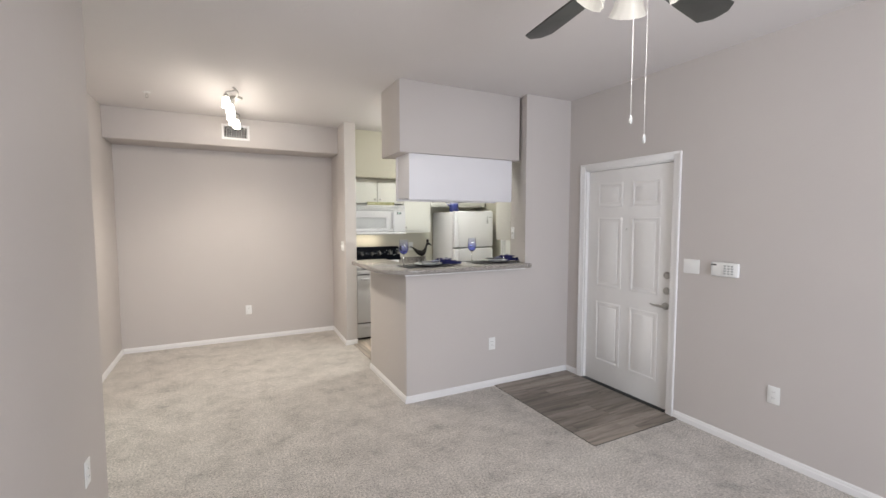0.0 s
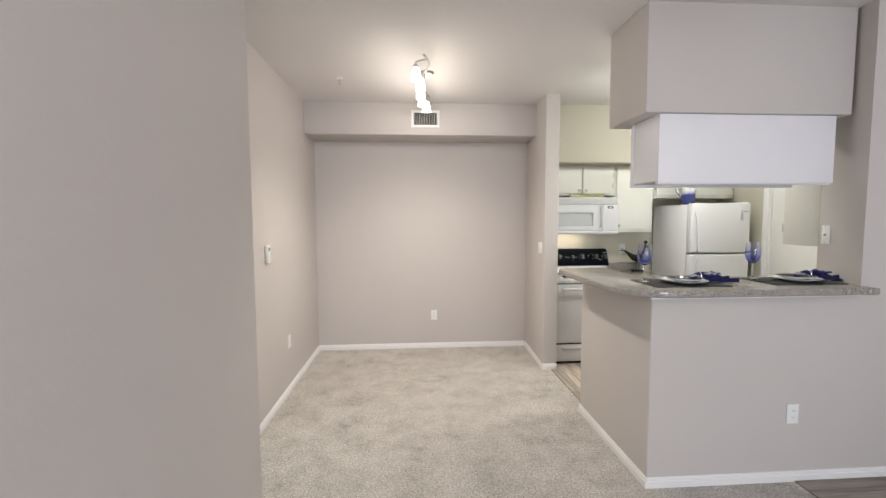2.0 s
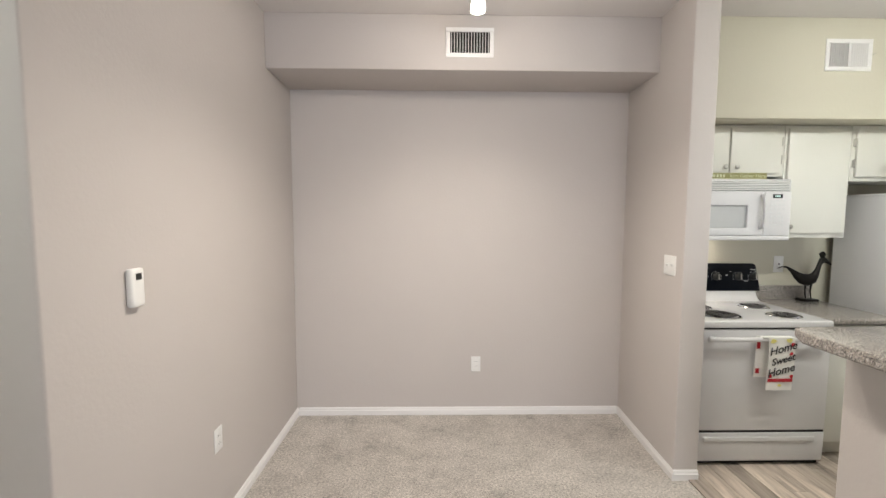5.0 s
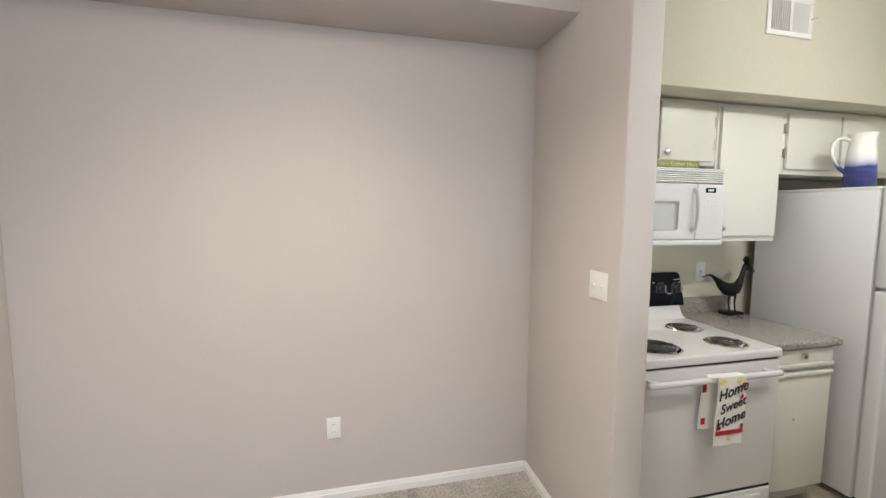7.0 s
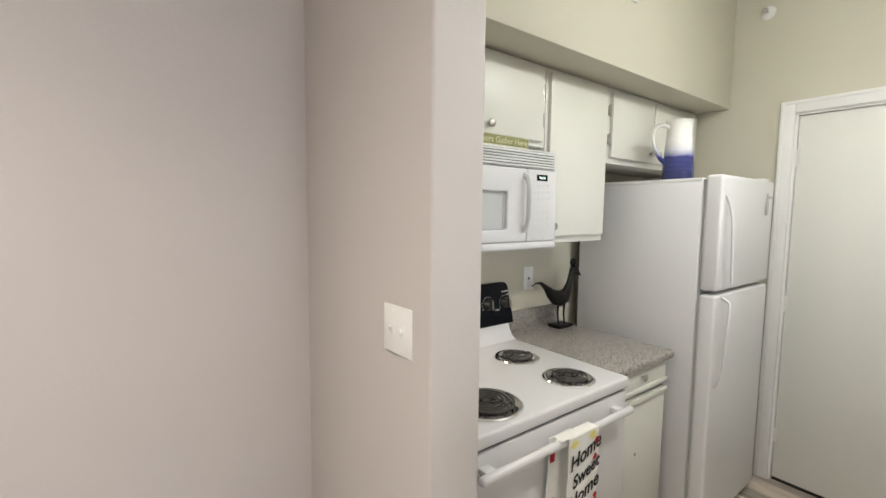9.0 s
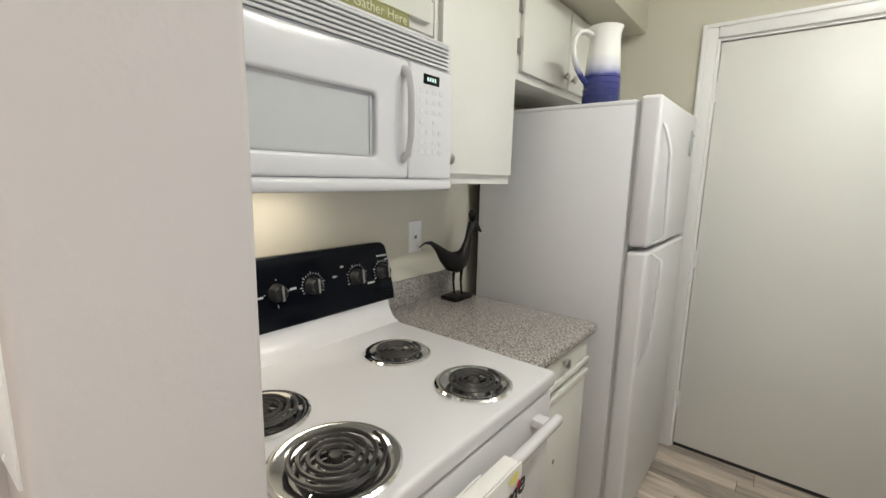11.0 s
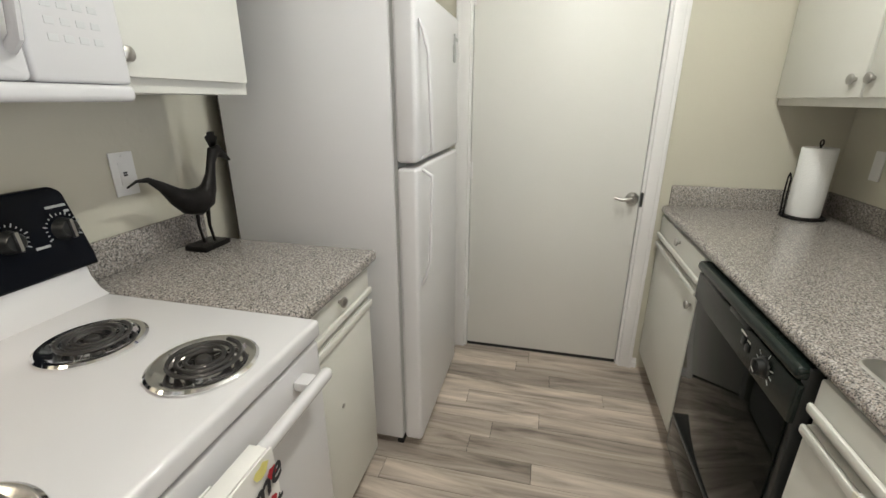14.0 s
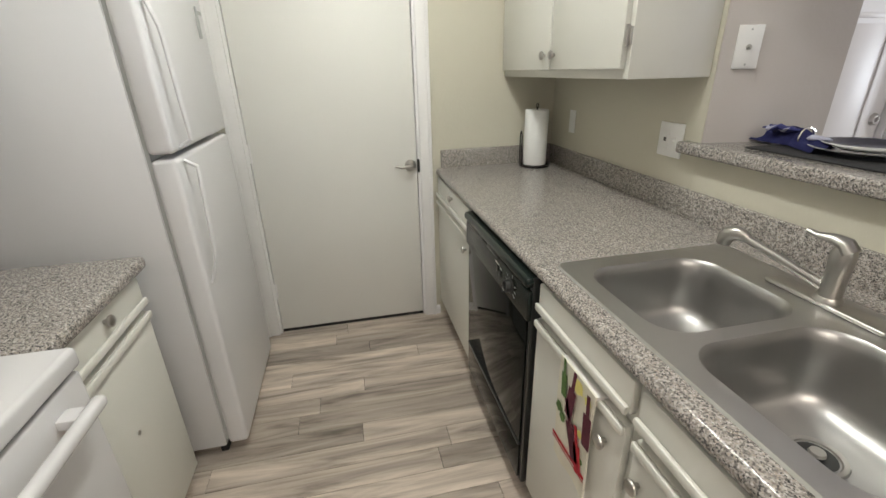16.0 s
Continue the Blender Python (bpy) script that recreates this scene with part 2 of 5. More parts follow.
GREYWIN = mat("pale_grey_oven_window", (0.50, 0.51, 0.515), 0.12, vary=0.03, scale=20)
BLACKG = mat("black_glass_enamel", (0.004, 0.005, 0.008), 0.06, vary=0.2, scale=6, spec=0.13)
BLACKP = mat("black_plastic", (0.015, 0.016, 0.016), 0.3, vary=0.2, scale=30)
DARK = mat("dark_recess", (0.012, 0.012, 0.012), 0.8, vary=0.2, scale=10)
DWDOOR = mat("black_glossy_dishwasher_door", (0.004, 0.005, 0.004), 0.05, vary=0.2, scale=5, coat=0.0, spec=0.16)
GREENB = mat("dark_green_black_panel", (0.008, 0.014, 0.012), 0.25, vary=0.2, scale=8, spec=0.4)
CHROME = mat("chrome", (0.82, 0.82, 0.82), 0.09, 1.0, vary=0.02, scale=20)
NICKEL = mat("satin_nickel", (0.48, 0.465, 0.44), 0.33, 1.0, vary=0.05, scale=30)
COIL = mat("dark_burner_coil", (0.085, 0.082, 0.080), 0.33, 0.75, vary=0.2, scale=40, bump=0.2)
STEEL = brushed("brushed_stainless_steel", (0.42, 0.414, 0.405), 0.40, (9, 260, 260))
STEELF = brushed("brushed_stainless_rim", (0.54, 0.532, 0.52), 0.36, (9, 260, 260))
IRON = mat("blackened_iron", (0.02, 0.018, 0.017), 0.42, 0.75, vary=0.35, scale=25, bump=0.35, bump_scale=180)
BLADE = mat("dark_fan_blade", (0.022, 0.024, 0.022), 0.35, vary=0.3, scale=14)
WHITEPR = mat("white_print", (0.75, 0.75, 0.72), 0.5)
GREYPR = mat("grey_print", (0.42, 0.43, 0.43), 0.5)
BLACKPR = mat("black_print", (0.02, 0.02, 0.022), 0.7)
REDCL = mat("red_cloth_print", (0.42, 0.02, 0.03), 0.9, vary=0.25, scale=60, bump=0.3, bump_scale=500)
YELCL = mat("yellow_cloth_print", (0.75, 0.68, 0.22), 0.9, vary=0.15, scale=60, bump=0.3, bump_scale=500)
GRNCL = mat("green_cloth_print", (0.10, 0.18, 0.05), 0.9, vary=0.35, scale=60, bump=0.3, bump_scale=500)
PURCL = mat("burgundy_cloth_print", (0.10, 0.015, 0.03), 0.9, vary=0.3, scale=60, bump=0.3, bump_scale=500)
CLOTH = mat("white_cotton", (0.80, 0.79, 0.76), 0.92, vary=0.04, scale=30, bump=0.5, bump_scale=700)
PAPER = mat("white_paper_towel", (0.84, 0.84, 0.83), 0.95, vary=0.02, scale=20, bump=0.6, bump_scale=160)
NAPKIN = mat("navy_napkin_cloth", (0.025, 0.028, 0.13), 0.85, vary=0.5, scale=26, bump=0.4, bump_scale=500)
NAPEDGE = mat("pale_napkin_underside", (0.36, 0.36, 0.46), 0.85, vary=0.3, scale=18, bump=0.4, bump_scale=500)
MATBLK = mat("charcoal_woven_mat", (0.02, 0.02, 0.022), 0.85, vary=0.3, scale=120, bump=0.7, bump_scale=600)
CHINA = mat("white_china", (0.80, 0.80, 0.79), 0.12, vary=0.01)
NAVYCH = mat("black_rim_china", (0.015, 0.016, 0.03), 0.12, vary=0.1)
SIGN = mat("olive_sign_wood", (0.26, 0.25, 0.10), 0.6, vary=0.2, scale=30)
SIGNLT = mat("pale_sign_paint", (0.60, 0.60, 0.40), 0.6)
DISPLAY = glow("teal_clock_display", (0.1, 0.75, 0.6), 0.5)
TRACKG = glow("lit_frosted_glass", (1.0, 0.95, 0.86), 5.0)
FANG = glow("lit_fluted_glass", (1.0, 0.95, 0.88), 0.3, (0.16, 0.155, 0.145))
DIFF = glow("lit_acrylic_diffuser", (1.0, 0.98, 0.80), 3.0)
GRAN, CARPET = granite(), carpet_material()
# same plank colours twice; the kitchen copy is brightened to make up for weak light
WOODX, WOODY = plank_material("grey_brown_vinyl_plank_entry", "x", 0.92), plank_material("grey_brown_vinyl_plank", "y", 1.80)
GLAZE, BLUEG, CLEAR = glaze(), blue_fade_glass(), glass("clear_glass", (0.97, 0.98, 0.98))


# ---- mesh helpers ----
def bx(x0, x1, y0, y1, z0, z1, bev=0.0, seg=2):
    bm = bmesh.new()
    bmesh.ops.create_cube(bm, size=1)
    for v in bm.verts:
        v.co = Vector(((x0 + x1) / 2 + v.co.x * (x1 - x0), (y0 + y1) / 2 + v.co.y * (y1 - y0), (z0 + z1) / 2 + v.co.z * (z1 - z0)))
    if bev:
        bmesh.ops.bevel(bm, geom=bm.edges[:], offset=min(bev, 0.45 * min(abs(x1 - x0), abs(y1 - y0), abs(z1 - z0))), segments=seg, profile=0.5, affect="EDGES")
    return bm


def join(*bms):
    out = bmesh.new()
    for b in bms:
        me = bpy.data.meshes.new("tmp")
        b.to_mesh(me)
        out.from_mesh(me)
        bpy.data.meshes.remove(me)
        b.free()
    return out


def moved(bm, m):
    bmesh.ops.transform(bm, matrix=m, verts=bm.verts[:])
    return bm


AX = {"z": Matrix.Identity(4), "x": Matrix.Rotation(radians(90), 4, "Y"), "y": Matrix.Rotation(radians(-90), 4, "X")}


def cyl(c, r, h, axis="z", seg=24, r2=None, bev=0.0):
    """A cylinder or cone that begins at c and runs h along the axis."""
    bm = bmesh.new()
    bmesh.ops.create_cone(bm, cap_ends=True, segments=seg, radius1=r, radius2=r if r2 is None else r2, depth=abs(h))
    bmesh.ops.translate(bm, vec=(0, 0, h / 2), verts=bm.verts[:])
    if bev:
        ed = [e for e in bm.edges if len(e.link_faces) == 2 and any(len(f.verts) > 4 for f in e.link_faces)]
        bmesh.ops.bevel(bm, geom=ed, offset=bev, segments=2, profile=0.5, affect="EDGES")
    return moved(bm, Matrix.Translation(c) @ AX[axis])


def lathe(profile, c, seg=32, axis="z"):
    """Turns a profile of (radius, height) round the axis through c."""
    bm = bmesh.new()
    rings = []
    for r, z in profile:
        rings.append([bm.verts.new((r * math.cos(2 * math.pi * i / seg), r * math.sin(2 * math.pi * i / seg), z)) for i in range(seg)] if r > 1e-6 else [bm.verts.new((0, 0, z))])
    for a, b in zip(rings, rings[1:]):
        for i in range(seg):
            j = (i + 1) % seg
            if len(a) == 1 and len(b) > 1:
                bm.faces.new((a[0], b[i], b[j]))
            elif len(b) == 1 and len(a) > 1:
                bm.faces.new((a[i], a[j], b[0]))
            elif len(a) > 1:
                bm.faces.new((a[i], a[j], b[j], b[i]))
    bmesh.ops.recalc_face_normals(bm, faces=bm.faces[:])
    return moved(bm, Matrix.Translation(c) @ AX[axis])


def tube(pts, r, seg=8, flat=1.0, closed=False):
    """A tube through the points; r may be one radius or one for each point; flat squeezes it sideways."""
    bm = bmesh.new()
    pts = [Vector(p) for p in pts]
    rs = r if isinstance(r, (list, tuple)) else [r] * len(pts)
    rings = []
    n = len(pts)
    for i, p in enumerate(pts):
        a, b = (pts[(i - 1) % n], pts[(i + 1) % n]) if closed else (pts[max(i - 1, 0)], pts[min(i + 1, n - 1)])
        t = (b - a).normalized()
        if i == 0:
            up = Vector((0, 0, 1)) if abs(t.z) < 0.95 else Vector((0, 1, 0))
            s = t.cross(up).normalized()
        else:
            s = (s - t * t.dot(s)).normalized()
        u = s.cross(t)
        rings.append([bm.verts.new(p + rs[i] * (math.cos(k * 2 * math.pi / seg) * s * flat + math.sin(k * 2 * math.pi / seg) * u)) for k in range(seg)])
    pairs = list(zip(rings, rings[1:])) + ([(rings[-1], rings[0])] if closed else [])
    for a, b in pairs:
        for k in range(seg):
            bm.faces.new((a[k], a[(k + 1) % seg], b[(k + 1) % seg], b[k]))
    if not closed:
        bm.faces.new(rings[0][::-1])
        bm.faces.new(rings[-1])
    bmesh.ops.recalc_face_normals(bm, faces=bm.faces[:])
    return bm


def arc(c, r, a0, a1, n=8):
    return [(c[0] + r * math.cos(radians(a0 + (a1 - a0) * i / n)), c[1] + r * math.sin(radians(a0 + (a1 - a0) * i / n))) for i in range(n + 1)]


def prism(poly, z0, z1, bev=0.0):
    bm = bmesh.new()
    lo = [bm.verts.new((x, y, z0)) for x, y in poly]
    hi = [bm.verts.new((x, y, z1)) for x, y in poly]
    bm.faces.new(lo[::-1])
    bm.faces.new(hi)
    n = len(poly)
    for i in range(n):
        bm.faces.new((lo[i], lo[(i + 1) % n], hi[(i + 1) % n], hi[i]))
    bmesh.ops.recalc_face_normals(bm, faces=bm.faces[:])
    if bev:
        ed = [e for e in bm.edges if abs(e.verts[0].co.z - e.verts[1].co.z) < 1e-6]
        bmesh.ops.bevel(bm, geom=ed, offset=bev, segments=3, profile=0.5, affect="EDGES")
    return bm


def wall_prism(poly, z0=0.0, z1=2.78, bev=0.008, butt=()):
    """An upright wall of any plan, its outward corners rounded like drywall bead; butt: corners that meet another wall flush."""
    bm = prism(poly, z0, z1)
    ed = [e for e in bm.edges if abs(e.verts[0].co.z - e.verts[1].co.z) > 0.1 and e.is_convex and all((e.verts[0].co.xy - Vector(p)).length > 1e-4 for p in butt)]
    bmesh.ops.bevel(bm, geom=ed, offset=bev, segments=3, profile=0.5, affect="EDGES")
    return bm


def slab_with_hole(outer, inners, z0, z1):
    """A flat slab of any outline with holes through it."""
    bm = bmesh.new()
    layers = []
    for z in (z0, z1):
        loops = [[bm.verts.new((x, y, z)) for x, y in loop] for loop in [outer] + inners]
        ed = [bm.edges.new((l[i], l[(i + 1) % len(l)])) for l in loops for i in range(len(l))]
        bmesh.ops.triangle_fill(bm, edges=ed, use_beauty=True, normal=(0, 0, 1))
        layers.append(loops)
    for la_, lb_ in zip(*layers):
        for i in range(len(la_)):
            j = (i + 1) % len(la_)
            bm.faces.new((la_[i], la_[j], lb_[j], lb_[i]))
    bmesh.ops.recalc_face_normals(bm, faces=bm.faces[:])
    return bm


BASE = {}


def thing(name, base, label, category, group="", kind=""):
    """An Empty at the thing's base; its parts are written in the place's own metres."""
    ob = new(name)
    ob.empty_display_size = 0.05
    ob.location = Vector(base) + ORIGIN
    BASE[ob.name] = Vector(base)
    return tagged(ob, label, category, group, kind)


def root_of(ob):
    while ob.parent:
        ob = ob.parent
    return ob


def finish(bm, name, material, smooth=35):
    me = bpy.data.meshes.new(name)
    bm.normal_update()
    bm.to_mesh(me)
    bm.free()
    me.materials.append(material)
    if smooth:
        for p in me.polygons:
            p.use_smooth = True
        me.set_sharp_from_angle(angle=radians(smooth))
    return me


def part(name, bm, material, parent, label=""):
    moved(bm, Matrix.Translation(-BASE[root_of(parent).name]))
    ob = new(name, finish(bm, name, material))
    ob.parent = parent
    if label:
        ob["label"] = label
    return ob


def struct(name, bm, material, label, category):
    ob = new(name, finish(bm, name, material))
    ob.location = ORIGIN
    return tagged(ob, label, category, kind="structure")


def solo(name, bm, material, base, label, category, group=""):
    moved(bm, Matrix.Translation(-Vector(base)))
    ob = new(name, finish(bm, name, material))
    ob.location = Vector(base) + ORIGIN
    return tagged(ob, label, category, group)


def letters(name, text, size, m, material, parent, shear=0.0, depth=0.0006, label="", bold=0.0):
    """Lettering as a thin mesh, its middle at the pose m, reading along the pose's x."""
    cu = bpy.data.curves.new("text", "FONT")
    cu.body, cu.size, cu.align_x, cu.align_y, cu.shear, cu.extrude, cu.resolution_u, cu.offset = text, size, "CENTER", "CENTER", shear, depth, 3, bold
    tmp = new("tmp_text", cu)
    bpy.context.view_layer.update()
    me = bpy.data.meshes.new_from_object(tmp.evaluated_get(bpy.context.evaluated_depsgraph_get()))
    bpy.data.objects.remove(tmp)
    bpy.data.curves.remove(cu)
    me.transform(Matrix.Translation(-BASE[root_of(parent).name]) @ m)
    me.materials.clear()
    me.materials.append(material)
    ob = new(name, me)
    ob.parent = parent
    if label:
        ob["label"] = label
    return ob


# ---- the plan, in metres ----
ALC_L, ALC_R, ALC_B, COL_F, COL_R, ALC_F = -0.765, 1.725, 6.11, 5.267, 1.830, 1.687
KIT_B, END_X, KF_IN, KF_OUT, ENT_X, REV_X, PEN_X = 6.045, 4.055, 3.62, 3.315, 3.515, 2.955, 1.70
KL = 1.785
BAR_IN, REV_IN = KF_IN + KITCHEN.y, 3.045
NEAR_X, NEAR_Y, HALL_Y, CZ, SOUTH = -0.240, 2.70, 4.04, 2.78, -3.0

# ---- structure ----
WALL = "greige painted drywall with light orange-peel texture"
struct("floor", bx(-2.72, 4.24, SOUTH - 0.12, 6.24, -0.12, 0.0), CARPET, "greige cut-pile carpet with trodden patches", "carpet")
struct("ceiling", bx(-0.88, 4.24, SOUTH - 0.12, 6.24, CZ, CZ + 0.12), CEIL, "pale painted textured ceiling", "ceiling")
struct("ceiling_hall", bx(-2.72, -0.88, NEAR_Y, HALL_Y, 2.40, 2.52), CEIL, "lower painted ceiling of the side hall", "ceiling")
struct("wall_near", wall_prism([(-0.36, SOUTH), (NEAR_X, SOUTH), (NEAR_X, NEAR_Y), (-2.72, NEAR_Y), (-2.72, NEAR_Y - 0.12), (-0.36, NEAR_Y - 0.12)]), PAINT, WALL, "wall")
struct("wall_hall_end", bx(-2.72, -2.6, NEAR_Y, HALL_Y, 0, 2.40), PAINT, WALL, "wall")
struct("wall_alcove_west", wall_prism([(-2.72, HALL_Y), (ALC_L, HALL_Y), (ALC_L, ALC_B), (-0.88, ALC_B), (-0.88, HALL_Y + 0.12), (-2.72, HALL_Y + 0.12)]), PAINT, WALL, "wall")
struct("wall_hall_header", bx(-0.88, ALC_L, NEAR_Y, HALL_Y, 2.40, CZ), PAINT, "dropped drywall header over the hall opening", "wall")
struct("wall_alcove_north", bx(-0.88, ALC_R + 0.05, ALC_B, 6.23, 0, CZ), PAINT, WALL, "wall")
struct("soffit_alcove", bx(ALC_L, ALC_R, 5.65, ALC_B, 2.445, CZ, 0.006), PAINT, "dropped drywall soffit across the dining alcove", "soffit")
struct("wall_column", wall_prism([(ALC_F, COL_F), (COL_R, COL_F), (COL_R, 6.2), (ALC_R, 6.2)]), PAINT, "short drywall partition between alcove and kitchen", "wall")
ORIGIN = KITCHEN
KLABEL = "painted kitchen drywall with light texture, yellow-green lamp cast in its colour"
struct("wall_kitchen_north", bx(KL, END_X, KIT_B, 6.17, 0, CZ), KPAINT, KLABEL, "wall")
struct("soffit_kitchen", bx(KL, END_X, 5.557, KIT_B, 2.16, CZ, 0.005), KPAINT, "pale drywall soffit above the kitchen cabinets", "soffit")
D2A, D2B, D2H = 4.375, 5.235, 2.08
struct("wall_kitchen_east", join(bx(END_X, 4.175, KF_IN - 0.1, D2A, 0, CZ), bx(END_X, 4.175, D2B, 6.17, 0, CZ), bx(END_X, 4.175, D2A, D2B, D2H, CZ)), KPAINT, KLABEL, "wall")
# thin sheets that carry the lamp-tinted colour on the kitchen side
struct("wall_kitchen_south_face", bx(REV_IN - KITCHEN.x + 0.002, END_X, KF_IN - 0.003, KF_IN, 0, CZ), KPAINT, KLABEL, "wall")
struct("half_wall_face", bx(1.778, REV_IN - KITCHEN.x + 0.0015, KF_IN - 0.003, KF_IN, 0, 1.124), KPAINT, "kitchen side of the bar half wall, yellow-green lamp cast in its colour", "wall")
struct("soffit_south", bx(REV_IN - KITCHEN.x + 0.012, END_X, KF_IN, 4.03, 2.16, CZ, 0.005), KPAINT, "pale drywall soffit above the kitchen cabinets", "soffit")
ORIGIN = LIVING
struct("wall_kitchen_south", wall_prism([(REV_X, KF_OUT), (4.232, KF_OUT), (4.232, BAR_IN - 0.003), (REV_IN, BAR_IN - 0.003)], butt=((REV_X, KF_OUT),)), PAINT, WALL, "wall")
struct("half_wall", wall_prism([(PEN_X, KF_OUT), (REV_X, KF_OUT), (REV_IN, BAR_IN - 0.003), (PEN_X + 0.13, BAR_IN - 0.003), (PEN_X + 0.13, 4.31), (PEN_X, 4.31)], 0, 1.125, butt=((REV_X, KF_OUT), (REV_IN, BAR_IN - 0.003))), PAINT, "greige painted half wall of the breakfast bar", "wall")
struct("soffit_bar", bx(1.70, REV_X + 0.01, 3.437, 3.905, 2.163, CZ, 0.006), PAINT, "drywall box hung from the ceiling over the bar", "soffit")
E1A, E1B, E1H = 2.165, 3.090, 2.055
struct("wall_entry", join(bx(ENT_X, ENT_X + 0.12, SOUTH, E1A, 0, CZ), bx(ENT_X, ENT_X + 0.12, E1B, KF_OUT, 0, CZ), bx(ENT_X, ENT_X + 0.12, E1A, E1B, E1H, CZ)), PAINT, WALL, "wall")
WX0, WX1, WZ0, WZ1 = 0.6, 2.8, 0.6, 2.3
struct("wall_south", join(bx(-0.36, WX0, SOUTH - 0.12, SOUTH, 0, CZ), bx(WX1, 3.635, SOUTH - 0.12, SOUTH, 0, CZ), bx(WX0, WX1, SOUTH - 0.12, SOUTH, 0, WZ0), bx(WX0, WX1, SOUTH - 0.12, SOUTH, WZ1, CZ)), PAINT, WALL, "wall")
win = thing("window_1", (1.7, SOUTH, WZ0), "white framed living room window", "window", kind="structure")
part("window_frame", join(bx(WX0, WX1, SOUTH - 0.09, SOUTH - 0.03, WZ0, WZ0 + 0.05), bx(WX0, WX1, SOUTH - 0.09, SOUTH - 0.03, WZ1 - 0.05, WZ1), bx(WX0, WX0 + 0.05, SOUTH - 0.09, SOUTH - 0.03, WZ0 + 0.05, WZ1 - 0.05), bx(WX1 - 0.05, WX1, SOUTH - 0.09, SOUTH - 0.03, WZ0 + 0.05, WZ1 - 0.05), bx(1.68, 1.72, SOUTH - 0.085, SOUTH - 0.035, WZ0 + 0.05, WZ1 - 0.05)), TRIM, win)
for a, b in ((WX0 + 0.05, 1.68), (1.72, WX1 - 0.05)):
    pane = part("pane", bx(a, b, SOUTH - 0.062, SOUTH - 0.058, WZ0 + 0.05, WZ1 - 0.05), CLEAR, win)
    pane.visible_shadow = False


def baseboard(x0, y0, x1, y1, nx, ny, h=0.060):
    """White moulded skirting along a wall; (nx, ny) points into the room."""
    prof = [(0, 0), (0.014, 0), (0.014, h * 0.62), (0.009, h * 0.70), (0.010, h * 0.80), (0.005, h * 0.97), (0, h)]
    bm = bmesh.new()
    ends = []
    for x, y in ((x0, y0), (x1, y1)):
        ends.append([bm.verts.new((x + nx * d, y + ny * d, z)) for d, z in prof])
    k = len(prof)
    for i in range(k):
        bm.faces.new((ends[0][i], ends[0][(i + 1) % k], ends[1][(i + 1) % k], ends[1][i]))
    bm.faces.new(ends[0])
    bm.faces.new(ends[1][::-1])
    bmesh.ops.recalc_face_normals(bm, faces=bm.faces[:])
    return struct("baseboard", bm, TRIM, "white moulded wooden baseboard", "baseboard")


baseboard(ALC_L, HALL_Y, ALC_L, ALC_B, 1, 0)
baseboard(ALC_L + 0.014, ALC_B, ALC_R - 0.014, ALC_B, 0, -1)
baseboard(ALC_R, ALC_B, ALC_F, COL_F - 0.014, -1, 0)
baseboard(ALC_F, COL_F, COL_R, COL_F, 0, -1)
baseboard(PEN_X, KF_OUT - 0.014, PEN_X, 4.31, -1, 0)
baseboard(PEN_X, KF_OUT, ENT_X - 0.014, KF_OUT, 0, -1)
baseboard(ENT_X, KF_OUT, ENT_X, 3.155, -1, 0)
baseboard(ENT_X, 2.10, ENT_X, SOUTH, -1, 0)
baseboard(NEAR_X, SOUTH, NEAR_X, NEAR_Y + 0.014, 1, 0)
baseboard(-2.6, NEAR_Y, NEAR_X, NEAR_Y, 0, 1)
baseboard(-2.6, HALL_Y, ALC_L + 0.014, HALL_Y, 0, -1)
ORIGIN = KITCHEN
baseboard(END_X, D2A - 0.065, END_X, 4.285, -1, 0)
ORIGIN = LIVING


def casing(name, x, ya, yb, top, w=0.06):
    """Moulded door casing on a wall that faces -x."""
    th = 0.016
    b = join(bx(x - th, x - 0.001, ya - w, ya, 0, top + w, 0.004), bx(x - th, x - 0.001, yb, yb + w, 0, top + w, 0.004), bx(x - th, x - 0.001, ya + 0.0005, yb - 0.0005, top, top + w, 0.004),
             bx(x - th - 0.006, x - th, ya - w, ya - w + 0.018, 0, top + w, 0.003), bx(x - th - 0.006, x - th, yb + w - 0.018, yb + w, 0, top + w, 0.003), bx(x - th - 0.006, x - th, ya - w + 0.018, yb + w - 0.018, top + w - 0.018, top + w, 0.003),
             bx(x - 0.001, x + 0.11, ya - 0.001, ya + 0.012, 0, top), bx(x - 0.001, x + 0.11, yb - 0.012, yb + 0.001, 0, top), bx(x - 0.001, x + 0.11, ya + 0.012, yb - 0.012, top - 0.012, top + 0.001))
    return struct(name, b, TRIM, "white moulded door casing", "trim")


casing("trim_door_entry", ENT_X, E1A, E1B, E1H)
ORIGIN = KITCHEN
casing("trim_door_utility", END_X, D2A, D2B, D2H, 0.065)
ORIGIN = LIVING


def lever(parent, x, y, z, sgn):
    """Lever handle on a door that faces -x; sgn: the way in y that the lever points."""
    hnd = part("handle", lathe([(0, -0.030), (0.018, -0.030), (0.028, -0.014), (0.031, -0.006), (0.031, 0)], (x, y, z), 24, "x"), NICKEL, parent, "satin nickel lever handle")
    part("lever", tube([(x - 0.026, y, z), (x - 0.050, y + sgn * 0.004, z), (x - 0.055, y + sgn * 0.03, z + 0.004), (x - 0.050, y + sgn * 0.075, z + 0.001), (x - 0.046, y + sgn * 0.115, z + 0.008)], [0.011, 0.011, 0.010, 0.008, 0.005], 10), NICKEL, hnd)


